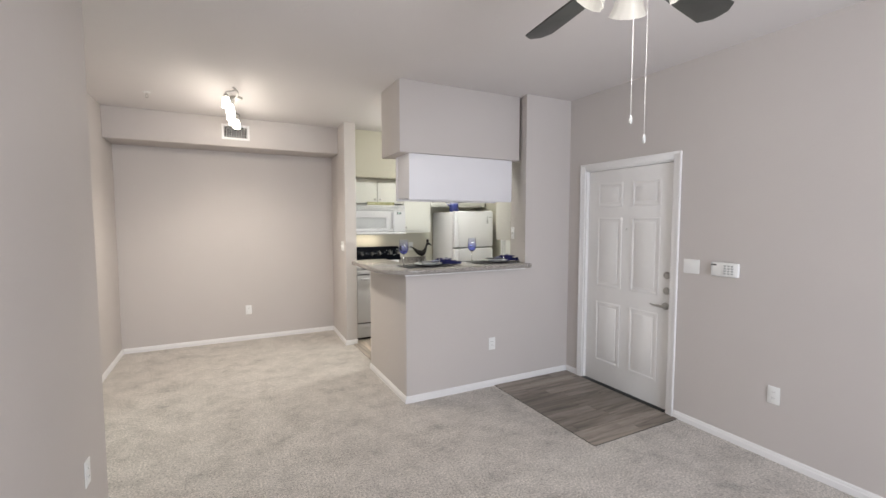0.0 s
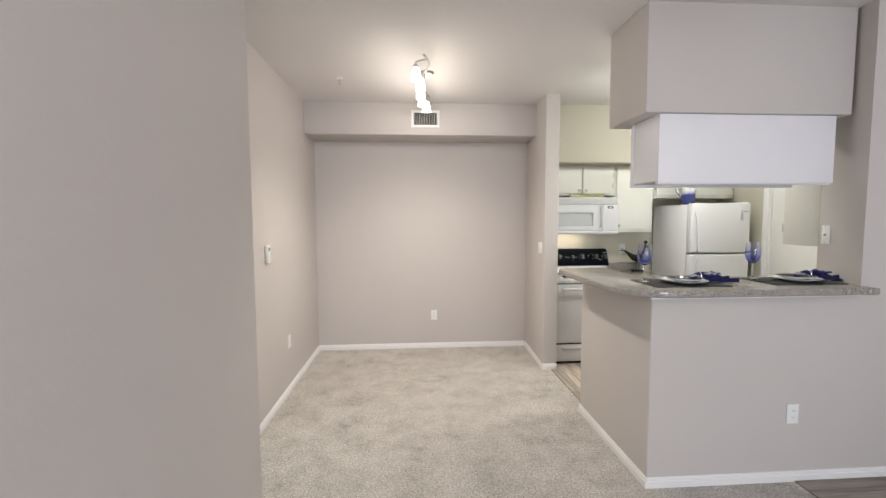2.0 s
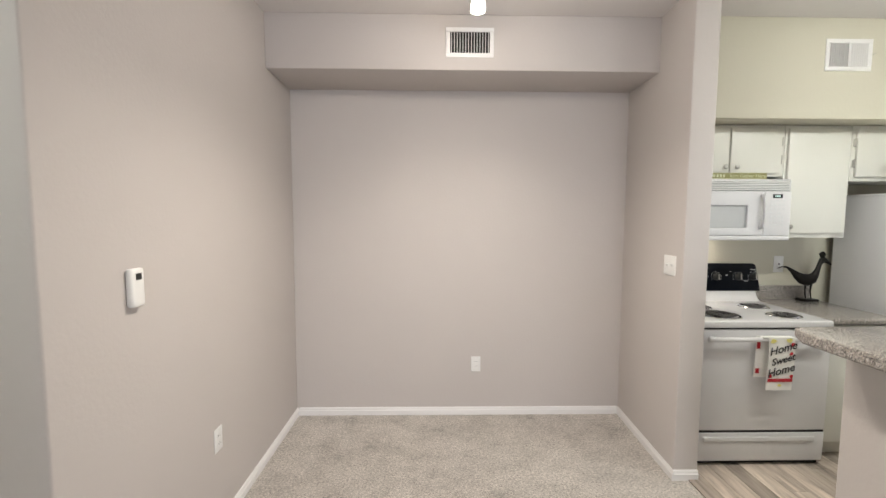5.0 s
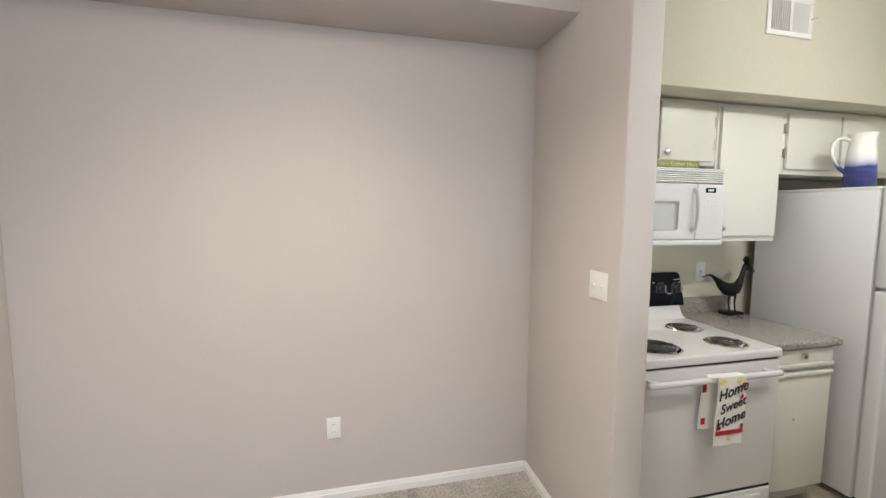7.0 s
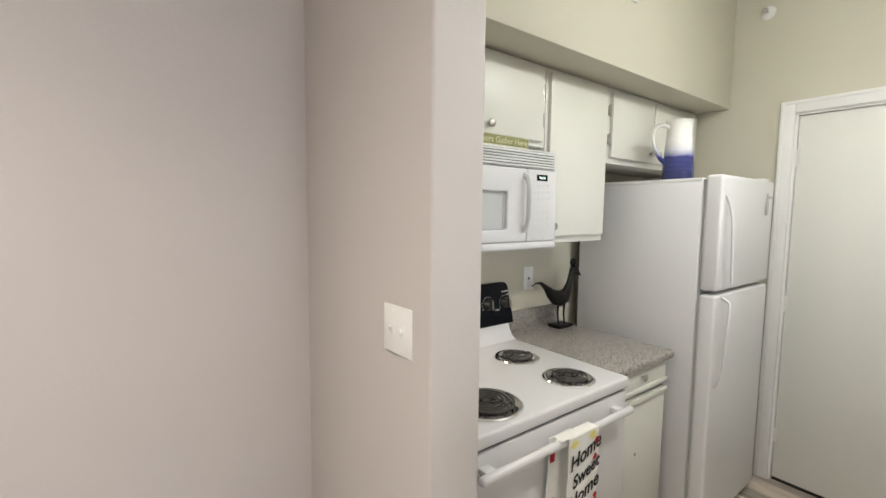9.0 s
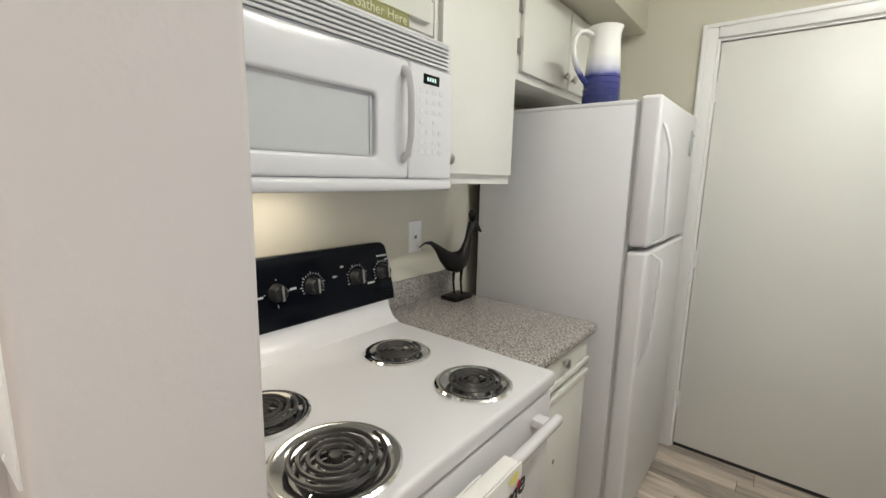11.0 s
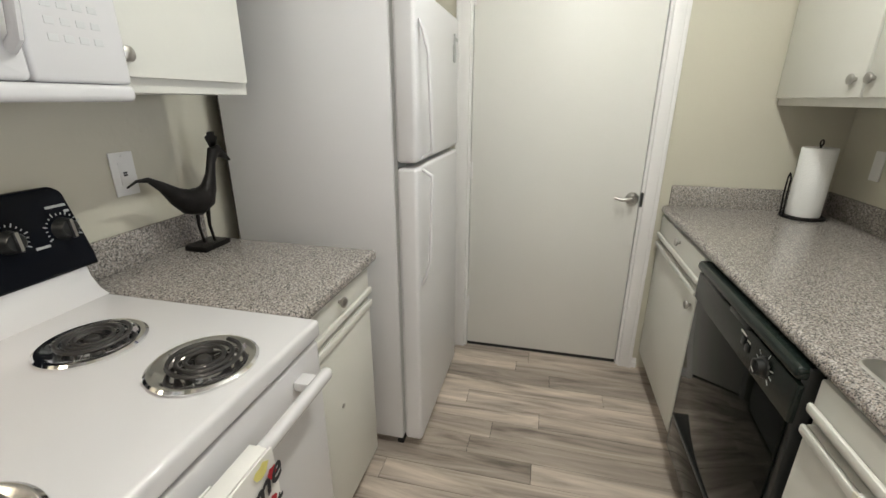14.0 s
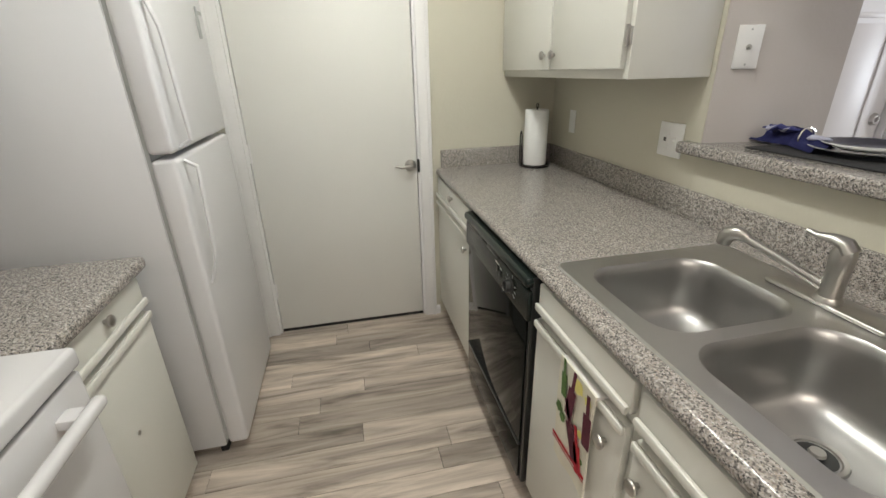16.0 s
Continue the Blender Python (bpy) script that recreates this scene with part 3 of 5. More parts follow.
def hinge(parent, x, y, z):
    part("hinge", join(cyl((x - 0.006, y, z - 0.045), 0.006, 0.09, "z", 10), bx(x - 0.004, x - 0.001, y - 0.012, y + 0.012, z - 0.044, z + 0.044)), TRIM, parent, "painted butt hinge")


# entry door: six moulded panels
d1 = thing("door_1", (ENT_X + 0.04, (E1A + E1B) / 2, 0), "closed white six-panel entry door with nickel locks", "door", kind="structure")
xf = ENT_X + 0.030
ya, yb = E1A + 0.014, E1B - 0.014
part("door_leaf", bx(xf, xf + 0.04, ya, yb, 0.012, E1H - 0.014, 0.002), DOORW, d1)
pw = (yb - ya - 0.115 * 2 - 0.10) / 2
for z0, z1 in ((0.22, 0.80), (0.95, 1.60), (1.70, 1.92)):
    for y0 in (ya + 0.115, ya + 0.115 + pw + 0.10):
        rim = join(bx(xf - 0.006, xf - 0.0005, y0, y0 + 0.022, z0, z1, 0.003), bx(xf - 0.006, xf - 0.0005, y0 + pw - 0.022, y0 + pw, z0, z1, 0.003),
                   bx(xf - 0.006, xf - 0.0005, y0 + 0.022, y0 + pw - 0.022, z0, z0 + 0.022, 0.003), bx(xf - 0.006, xf - 0.0005, y0 + 0.022, y0 + pw - 0.022, z1 - 0.022, z1, 0.003),
                   bx(xf - 0.005, xf - 0.0005, y0 + 0.045, y0 + pw - 0.045, z0 + 0.045, z1 - 0.045, 0.004))
        part("panel", rim, DOORW, d1)
lever(d1, xf, 2.225, 0.875, 1)
for z in (1.0, 1.128):
    part("deadbolt", join(lathe([(0, -0.016), (0.020, -0.016), (0.027, -0.010), (0.031, 0)], (xf, 2.222, z), 24, "x"), bx(xf - 0.024, xf - 0.015, 2.218, 2.226, z - 0.012, z + 0.012, 0.002)), NICKEL, d1, "round satin nickel deadbolt")
for z in (0.25, 1.04, 1.83):
    hinge(d1, ENT_X + 0.03, E1B - 0.010, z)
part("peephole", lathe([(0, -0.004), (0.006, -0.004), (0.008, 0)], (xf, (ya + yb) / 2, 1.50), 12, "x"), NICKEL, d1)
part("threshold", bx(ENT_X - 0.015, ENT_X + 0.10, E1A + 0.013, E1B - 0.013, 0.0065, 0.0125, 0.002), BLACKP, d1, "dark rubber sweep and sill")

# flat utility door at the end of the kitchen
ORIGIN = KITCHEN
d2 = thing("door_2", (END_X + 0.04, (D2A + D2B) / 2, 0), "closed flat cream-white utility door with nickel lever", "door", kind="structure")
xg = END_X + 0.012
part("door_leaf", bx(xg, xg + 0.038, D2A + 0.015, D2B - 0.015, 0.027, D2H - 0.015, 0.002), DOORC, d2)
lever(d2, xg, 4.425, 0.932, 0.75)
part("strike_plate", bx(END_X - 0.004, END_X + 0.012, D2A + 0.002, D2A + 0.013, 0.895, 0.965, 0.001), BLACKP, d2, "dark strike plate in the jamb")
part("door_sweep", bx(xg + 0.004, xg + 0.034, D2A + 0.015, D2B - 0.015, 0.007, 0.0265), BLACKP, d2, "black gap and sweep under the door")
for z in (0.28, 1.04, 1.84):
    hinge(d2, END_X + 0.010, D2B - 0.013, z)
ORIGIN = LIVING

# ---- kitchen: cabinets ----
ORIGIN = KITCHEN


def knob(parent, x, y, z, sgn):
    """Round cabinet knob on a front that faces sgn along y."""
    a = AX["y"] if sgn > 0 else Matrix.Rotation(radians(90), 4, "X")
    bm = lathe([(0, 0.024), (0.010, 0.0235), (0.0155, 0.020), (0.0165, 0.016), (0.0145, 0.012), (0.007, 0.009), (0.006, 0.0)], (0, 0, 0), 20)
    return part("knob", moved(bm, Matrix.Translation((x, y, z)) @ a), NICKEL, parent, "round satin nickel knob")


def front(parent, name, x0, x1, z0, z1, y, sgn, knob_at=None, lip=False, hinge_x=None):
    """A slab front with eased edges, its back against y, facing sgn along y; lip: a pull ledge along its foot or head."""
    t = 0.019
    b = bx(x0, x1, min(y, y + sgn * t), max(y, y + sgn * t), z0, z1, 0.004)
    if lip:
        zz = z1 - 0.022 if lip == "top" else z0
        b = join(b, bx(x0, x1, min(y + sgn * t, y + sgn * (t + 0.012)), max(y + sgn * t, y + sgn * (t + 0.012)), zz, zz + 0.022, 0.006))
    p = part(name, b, CAB, parent)
    if knob_at:
        knob(p, knob_at[0], y + sgn * t, knob_at[1], sgn)
    if hinge_x is not None:
        for zc in (z0 + 0.09, z1 - 0.09):
            part("hinge", join(bx(hinge_x - 0.008, hinge_x + 0.008, min(y, y + sgn * 0.008), max(y, y + sgn * 0.008), zc - 0.025, zc + 0.025, 0.002), cyl((hinge_x, y + sgn * 0.012, zc - 0.03), 0.005, 0.06, "z", 10)), NICKEL, p, "exposed nickel hinge")
    return p


def upper(name, x0, x1, y0, y1, z0, z1, sgn, doors, label, group="wall cabinets"):
    """Wall cabinet box with its face on the y0 side (sgn -1) or the y1 side (sgn 1)."""
    yf, yb = (y0, y1) if sgn < 0 else (y1, y0)
    c = thing(name, ((x0 + x1) / 2, (y0 + y1) / 2, z0), label, "cabinet", group)
    inner = yf - sgn * 0.019
    part("body", bx(x0 + 0.001, x1 - 0.001, min(inner, yb - sgn * -0.002), max(inner, yb - sgn * -0.002), z0 + 0.001, z1 - 0.001, 0.003), CAB, c)
    for d in doors:
        front(c, "door", *d[:4], inner, sgn, *d[4:])
    return c


KW = "cream-white painted wall cabinet with slab door"
upper("wall_cabinet", KL + 0.003, 2.603, 5.717, KIT_B, 1.812, 2.157, -1, [(KL + 0.025, 2.212, 1.835, 2.135, (2.185, 1.872)), (2.226, 2.572, 1.835, 2.135, (2.262, 1.872), False, 2.578)],
      "cream-white painted wall cabinet with two slab doors above the microwave")
upper("wall_cabinet", 2.605, 3.062, 5.717, KIT_B, 1.395, 2.157, -1, [(2.622, 3.045, 1.428, 2.135, (2.652, 1.472))], "tall cream-white painted wall cabinet with one slab door")
upper("wall_cabinet", 3.064, 4.035, 5.717, KIT_B, 1.782, 2.157, -1, [(3.092, 3.495, 1.812, 2.132, (3.465, 1.86), False, 3.084), (3.512, 4.008, 1.812, 2.132, (3.545, 1.86), False, 4.016)],
      "cream-white painted wall cabinet with two doors above the refrigerator")
upper("wall_cabinet", 3.004, END_X - 0.002, KF_IN, 3.93, 1.362, 2.157, 1, [(3.51, 4.035, 1.392, 2.135, (3.545, 1.446)), (3.024, 3.496, 1.392, 2.135, (3.462, 1.446), False, 3.015)],
           "cream-white painted wall cabinet with two slab doors over the counter")
ORIGIN = LIVING
hc = thing("wall_cabinet", (2.34, 3.61, 1.762), "white painted cabinet hung under the soffit over the bar, plain back", "cabinet", "wall cabinets")
part("body", bx(1.797, 2.888, 3.470, 3.752, 1.775, 2.1615, 0.002), CABW, hc)
part("back_panel", bx(1.795, 2.890, 3.457, 3.470, 1.762, 2.161, 0.003), CABW, hc)
part("bottom_rail", join(bx(1.795, 2.890, 3.4705, 3.488, 1.755, 1.775, 0.003), bx(1.795, 2.890, 3.734, 3.752, 1.755, 1.775, 0.003)), CABW, hc)
part("corner_strip", bx(1.789, 1.7965, 3.735, 3.769, 1.755, 2.161, 0.002), CABW, hc)
for a, b in ((1.812, 2.335), (2.35, 2.874)):
    front(hc, "door", a, b, 1.785, 2.14, 3.752, 1, ((2.30 if a < 2 else 2.385), 1.82))

ORIGIN = KITCHEN


def base_cabinet(name, x0, x1, yf, yb, sgn, label, group="base cabinets", hollow=False):
    c = thing(name, ((x0 + x1) / 2, (yf + yb) / 2, 0.006), label, "cabinet", group)
    inner = yf - sgn * 0.019
    if hollow:
        fi = inner - sgn * 0.02
        part("body", join(bx(x0, x1, min(inner, yb), max(inner, yb), 0.105, 0.72, 0.002), bx(x0, x1, min(inner, fi), max(inner, fi), 0.7205, 0.874)), CAB, c)
    else:
        part("body", bx(x0, x1, min(inner, yb), max(inner, yb), 0.105, 0.874, 0.002), CAB, c)
    kick = inner - sgn * 0.06
    part("toe_kick", bx(x0, x1, min(kick, yb), max(kick, yb), 0.0065, 0.1045), CAB, c)
    return c, inner


c, yi = base_cabinet("base_cabinet", 2.642, 3.088, 5.388, KIT_B - 0.002, -1, "cream-white base cabinet with drawer and slab door beside the stove")
front(c, "drawer", 2.660, 3.078, 0.775, 0.868, yi, -1, (2.868, 0.838), "bottom")
front(c, "door", 2.660, 3.078, 0.118, 0.752, yi, -1, None, "top")
part("knob_plate", cyl((2.84, yi - 0.0195, 0.50), 0.007, -0.003, "y", 12), NICKEL, c)
YF = 4.285
c, yi = base_cabinet("base_cabinet", 3.395, END_X - 0.003, YF, KF_IN + 0.002, 1, "narrow cream-white base cabinet with drawer and door beside the utility door")
front(c, "drawer", 3.42, 4.03, 0.765, 0.868, yi, 1, (3.70, 0.835), "bottom")
front(c, "door", 3.42, 4.03, 0.118, 0.742, yi, 1, (3.455, 0.672), "top")
c, yi = base_cabinet("sink_base_cabinet", 1.778, 2.738, YF, KF_IN + 0.002, 1, "cream-white sink base cabinet with false fronts and slab doors", hollow=True)
front(c, "false_front", 2.318, 2.724, 0.792, 0.870, yi, 1, None, "bottom")
front(c, "false_front", 1.86, 2.296, 0.792, 0.870, yi, 1, None, "bottom")
front(c, "door", 2.318, 2.724, 0.118, 0.762, yi, 1, (2.372, 0.675), "top")
front(c, "door", 1.86, 2.290, 0.118, 0.762, yi, 1, (2.262, 0.675), "top")

# ---- counters ----
ct = thing("countertop", (2.87, 5.70, 0.874), "speckled grey laminate countertop with backsplash beside the stove", "countertop")
part("worktop", bx(2.641, 3.118, 5.368, KIT_B - 0.02, 0.8745, 0.914, 0.014, 4), GRAN, ct)
part("backsplash", bx(2.641, 3.118, KIT_B - 0.0195, KIT_B - 0.001, 0.8745, 1.012, 0.006), GRAN, ct)
SX0, SX1, SY0, SY1 = 1.935, 2.735, 3.715, 4.238
ct2 = thing("countertop", (3.0, 3.95, 0.874), "long speckled grey laminate countertop with backsplash and sink cutout", "countertop")
wk = slab_with_hole([(1.775, KF_IN + 0.02), (END_X - 0.021, KF_IN + 0.02), (END_X - 0.021, 4.272), (1.775, 4.272)], [[(SX0 + 0.022, SY0 + 0.022), (SX1 - 0.022, SY0 + 0.022), (SX1 - 0.022, SY1 - 0.022), (SX0 + 0.022, SY1 - 0.022)]], 0.8745, 0.914)
part("worktop", wk, GRAN, ct2)
part("front_edge", tube([(1.775, 4.272, 0.8942), (END_X - 0.021, 4.272, 0.8942)], 0.0197, 16), GRAN, ct2)
part("backsplash", bx(1.775, END_X - 0.021, KF_IN + 0.001, KF_IN + 0.0195, 0.8745, 1.008, 0.006), GRAN, ct2)
part("side_splash", bx(END_X - 0.0205, END_X - 0.001, KF_IN + 0.001, 4.262, 0.8745, 1.008, 0.006), GRAN, ct2)

ORIGIN = LIVING
bar = thing("bar_top", (2.2, 3.45, 1.125), "speckled grey laminate breakfast bar top with rounded corner", "countertop")
poly = arc((1.49 + 0.30, 3.205 + 0.30), 0.30, 180, 270, 14) + [(2.95, 3.205), (2.95, KF_OUT - 0.002), (REV_X - 0.002, KF_OUT - 0.002), (REV_IN - 0.002, BAR_IN + 0.002), (3.10, BAR_IN + 0.002), (3.10, BAR_IN + 0.045), (2.02, BAR_IN + 0.045)] + arc((2.02, BAR_IN + 0.185), 0.14, 270, 180, 8)[1:] + [(1.88, 4.325), (1.53, 4.325), (1.49, 4.25)]
part("worktop", prism(poly, 1.1255, 1.165, 0.009), GRAN, bar)
part("support_trim", bx(PEN_X - 0.012, REV_X - 0.002, KF_OUT - 0.012, KF_OUT - 0.001, 1.103, 1.125, 0.003), TRIM, bar, "white wooden trim strip")
ORIGIN = KITCHEN

# ---- stove ----
SL, SR, SF = 1.803, 2.636, 5.325
st = thing("stove", ((SL + SR) / 2, 5.68, 0.006), "white electric coil range with black control panel", "stove")
part("body", bx(SL + 0.004, SR - 0.004, SF + 0.012, 6.02, 0.03, 0.872, 0.004), ENAM, st)
part("kick", bx(SL + 0.01, SR - 0.01, SF + 0.03, 6.0, 0.0065, 0.032), DARK, st)
top = bx(SL, SR, SF - 0.012, 5.985, 0.872, 0.916, 0.011, 4)
part("cooktop", top, ENAM, st)
pr = [(5.900, 0.9155), (5.925, 0.930), (5.945, 0.960), (5.952, 0.985), (6.03, 0.985), (6.03, 0.9155)]
gm = bmesh.new()
la = [gm.verts.new((SL + 0.004, y, z)) for y, z in pr]
lb = [gm.verts.new((SR - 0.004, y, z)) for y, z in pr]
gm.faces.new(la), gm.faces.new(lb[::-1])
for i in range(len(pr)):
    gm.faces.new((la[i], lb[i], lb[(i + 1) % len(pr)], la[(i + 1) % len(pr)]))
bmesh.ops.recalc_face_normals(gm, faces=gm.faces[:])
bg = part("backguard", gm, ENAM, st)
# the black panel leans back a little and has rounded upper corners
pz0, pz1 = 0.0, 0.207
out = [(SL + 0.01, pz0), (SR + 0.026, pz0), (SR + 0.026, pz0 + 0.03)] + arc((SR - 0.03, pz1 - 0.035), 0.035, 20, 90, 6) + arc((SL + 0.045, pz1 - 0.035), 0.035, 90, 180, 6)
pm = prism([(x, z) for x, z in out], 0.0, 0.055, 0.008)
LEAN_M = Matrix.Translation((0, 5.945, 0.9855)) @ Matrix.Rotation(radians(-7), 4, "X") @ Matrix(((1, 0, 0, 0), (0, 0, 1, 0), (0, 1, 0, 0), (0, 0, 0, 1)))
part("control_panel", moved(pm, LEAN_M), BLACKG, st, "glossy black glass control panel")


def on_panel(x, h, off=0.0):
    return LEAN_M @ Vector((x, h, -off))


def panel_pose(x, h, off=0.0006):
    m = Matrix.Rotation(radians(90 - 7), 4, "X")
    m.translation = on_panel(x, h, off)
    return m


for kx, ticks in ((1.935, 16), (2.05, 16), (2.215, 4), (2.33, 18), (2.497, 16), (2.610, 16)):
    m = panel_pose(kx, 0.105)
    kn = moved(join(lathe([(0, 0.026), (0.018, 0.026), (0.021, 0.022), (0.024, 0.006), (0.027, 0.0), (0, 0)], (0, 0, 0), 24), bx(-0.005, 0.005, -0.023, 0.023, 0.018, 0.034, 0.002)), m)
    kp = part("knob", kn, BLACKP, st, "black dial knob with chrome pointer")
    part("pointer", moved(bx(-0.003, 0.003, -0.020, 0.022, 0.0342, 0.0352), m), NICKEL, kp)
    tk = []
    for i in range(ticks):
        a = radians(-30 + 240 * i / max(1, ticks - 1)) if ticks > 6 else radians(90 * i)
        tk.append(moved(bx(0.034, 0.039 if i % 3 else 0.043, -0.0012, 0.0012, 0, 0.0006), m @ Matrix.Rotation(a, 4, "Z")))
    tagged(part("dial_marks", join(*tk), GREYPR, st), kind="stuff")
for lx, lh, lw in ((2.135, 0.108, 0.022), (2.165, 0.10, 0.018), (2.265, 0.108, 0.02), (2.41, 0.118, 0.016), (2.555, 0.075, 0.03), (2.61, 0.16, 0.045), (2.44, 0.145, 0.012), (2.66 - 0.03, 0.145, 0.012)):
    part("caption", moved(bx(-lw / 2, lw / 2, -0.003, 0.003, 0, 0.0006), panel_pose(lx, lh)), GREYPR, st)


def burner(x, y, r, turns):
    z = 0.9165
    b = part("burner", lathe([(r + 0.012, 0), (r + 0.013, 0.005), (r + 0.008, 0.0085), (r + 0.001, 0.0085), (r - 0.006, 0.006), (r * 0.72, 0.0022), (r * 0.4, 0.0008), (0.0, 0.0005)], (x, y, z), 48), CHROME, st, "chrome drip bowl")
    pts = []
    n = 26 * turns
    for i in range(n + 1):
        q = i / n
        a = 2 * math.pi * turns * q
        rr = 0.024 + (r - 0.016 - 0.024) * q
        pts.append((x + rr * math.cos(a), y + rr * math.sin(a), z + 0.0145))
    part("coil", tube(pts, 0.0044, 6), COIL, b, "dark spiral heating coil")
    part("centre_cap", lathe([(0, 0.0165), (0.011, 0.016), (0.014, 0.011), (0.014, 0.005)], (x, y, z), 20), COIL, b)
    for k in range(3):
        a = radians(90 + 120 * k)
        part("support", moved(bx(0.012, r - 0.006, -0.0012, 0.0012, 0.003, 0.0105), Matrix.Translation((x, y, z)) @ Matrix.Rotation(a, 4, "Z")), CHROME, b)


burner(2.424, 5.434, 0.083, 3)
burner(2.432, 5.704, 0.082, 3)
burner(2.016, 5.688, 0.087, 3)
burner(2.026, 5.452, 0.106, 4)
part("vent_gap", bx(SL + 0.012, SR - 0.012, SF + 0.004, SF + 0.013, 0.863, 0.871), DARK, st)
od = part("oven_door", bx(SL + 0.004, SR - 0.004, SF - 0.004, SF + 0.0115, 0.232, 0.862, 0.009, 3), ENAM, st)
hy = SF - 0.048
part("handle", join(bx(SL + 0.045, SR - 0.045, hy - 0.013, hy + 0.013, 0.800, 0.828, 0.011, 3), bx(SL + 0.075, SL + 0.115, hy + 0.010, SF - 0.003, 0.803, 0.825, 0.005), bx(SR - 0.115, SR - 0.075, hy + 0.010, SF - 0.003, 0.803, 0.825, 0.005)), ENAM, od, "white bar handle")
part("door_gap", bx(SL + 0.006, SR - 0.006, SF + 0.003, SF + 0.0118, 0.217, 0.2315), DARK, st)
dr = part("storage_drawer", bx(SL + 0.004, SR - 0.004, SF - 0.003, SF + 0.0115, 0.036, 0.216, 0.009, 3), ENAM, st)
part("drawer_grip", bx(SL + 0.07, SR - 0.07, SF - 0.014, SF - 0.002, 0.165, 0.195, 0.009, 3), ENAM, dr)


def cloth(x0, x1, z0, z1, y, wob, nx=14, nz=22, th=0.004):
    """A hanging cloth: a wavy sheet with thickness, lying in the xz plane at y."""
    bm = bmesh.new()
    g = [[[bm.verts.new((x0 + (x1 - x0) * i / nx + 0.004 * math.sin(5 * k / nz), y + s * th / 2 + wob * math.sin(9.0 * i / nx + 1.2) * (0.25 + 0.75 * k / nz), z1 + (z0 - z1) * k / nz)) for k in range(nz + 1)] for i in range(nx + 1)] for s in (-1, 1)]
    for s in (0, 1):
        for i in range(nx):
            for k in range(nz):
                q = (g[s][i][k], g[s][i + 1][k], g[s][i + 1][k + 1], g[s][i][k + 1])
                bm.faces.new(q if s else q[::-1])
    rim = [(i, 0) for i in range(nx)] + [(nx, k) for k in range(nz)] + [(i, nz) for i in range(nx, 0, -1)] + [(0, k) for k in range(nz, 0, -1)]
    for a, b in zip(rim, rim[1:] + rim[:1]):
        bm.faces.new((g[0][a[0]][a[1]], g[0][b[0]][b[1]], g[1][b[0]][b[1]], g[1][a[0]][a[1]]))
    bmesh.ops.recalc_face_normals(bm, faces=bm.faces[:])
    return bm


def blot(x, z, rx, rz, y, seed, n=14):
    """A flat printed blot with an uneven outline, facing -y."""
    rnd = random.Random(seed)
    bm = bmesh.new()
    vs = [bm.verts.new((x + rx * (0.7 + 0.5 * rnd.random()) * math.cos(2 * math.pi * i / n), y, z + rz * (0.7 + 0.5 * rnd.random()) * math.sin(2 * math.pi * i / n))) for i in range(n)]
    bm.faces.new(vs)
    return bm


tw = thing("dish_towel", (2.29, hy, 0.515), "white printed dish towel folded over the oven handle", "towel")
part("fold", join(tube([(2.155, hy, 0.8285), (2.348, hy, 0.8285)], 0.0045, 8), bx(2.17, 2.346, hy - 0.017, hy + 0.017, 0.8285, 0.8330, 0.002)), CLOTH, tw)
part("cloth", cloth(2.197, 2.350, 0.515, 0.832, hy - 0.0205, 0.002), CLOTH, tw, "white cotton front flap")
part("back_flap", cloth(2.150, 2.26, 0.580, 0.832, hy + 0.0205, 0.003), CLOTH, tw)
ty = hy - 0.0262
FACE_S = Matrix.Rotation(radians(90), 4, "X")
for txt, tx, tz, sz in (("Home", 2.276, 0.765, 0.066), ("Sweet", 2.280, 0.698, 0.058), ("Home", 2.270, 0.632, 0.066)):
    letters("lettering", txt, sz, Matrix.Translation((tx, ty, tz)) @ FACE_S @ Matrix.Rotation(radians(16), 4, "Z"), BLACKPR, tw, 0.38, bold=0.0009)
part("red_band", bx(2.196, 2.346, ty - 0.0006, ty, 0.566, 0.586), REDCL, tw, "printed red band")
for i, (bx_, bz_, r_) in enumerate(((2.22, 0.812, 0.018), (2.315, 0.815, 0.020), (2.27, 0.545, 0.012))):
    part("yellow_print", blot(bx_, bz_, r_, r_ * 0.7, ty, i), YELCL, tw)
for i, (bx_, bz_) in enumerate(((2.338, 0.790), (2.330, 0.735), (2.212, 0.600), (2.338, 0.600))):
    part("red_print", blot(bx_, bz_, 0.011, 0.013, ty - 0.0002, 10 + i), REDCL, tw)
for z0, z1 in ((0.755, 0.80), (0.605, 0.635)):
    part("side_stripe", bx(2.150, 2.172, ty + 0.0385, ty + 0.0392, z0, z1), REDCL, tw)

# ---- microwave ----
def rounded(x0, x1, y0, y1, r, n=6):
    return arc((x1 - r, y1 - r), r, 0, 90, n) + arc((x0 + r, y1 - r), r, 90, 180, n) + arc((x0 + r, y0 + r), r, 180, 270, n) + arc((x1 - r, y0 + r), r, 270, 360, n)


MF, MZ0, MZ1 = 5.685, 1.380, 1.792
mw = thing("microwave", ((SL + SR) / 2, 5.87, MZ0), "white over-the-range microwave with vent grille", "microwave")
part("body", bx(SL, SR, MF + 0.045, KIT_B - 0.002, MZ0 + 0.006, MZ1, 0.004), ENAM, mw)
part("underside", bx(SL + 0.02, SR - 0.02, MF + 0.06, KIT_B - 0.02, MZ0, MZ0 + 0.007), GREYPR, mw)
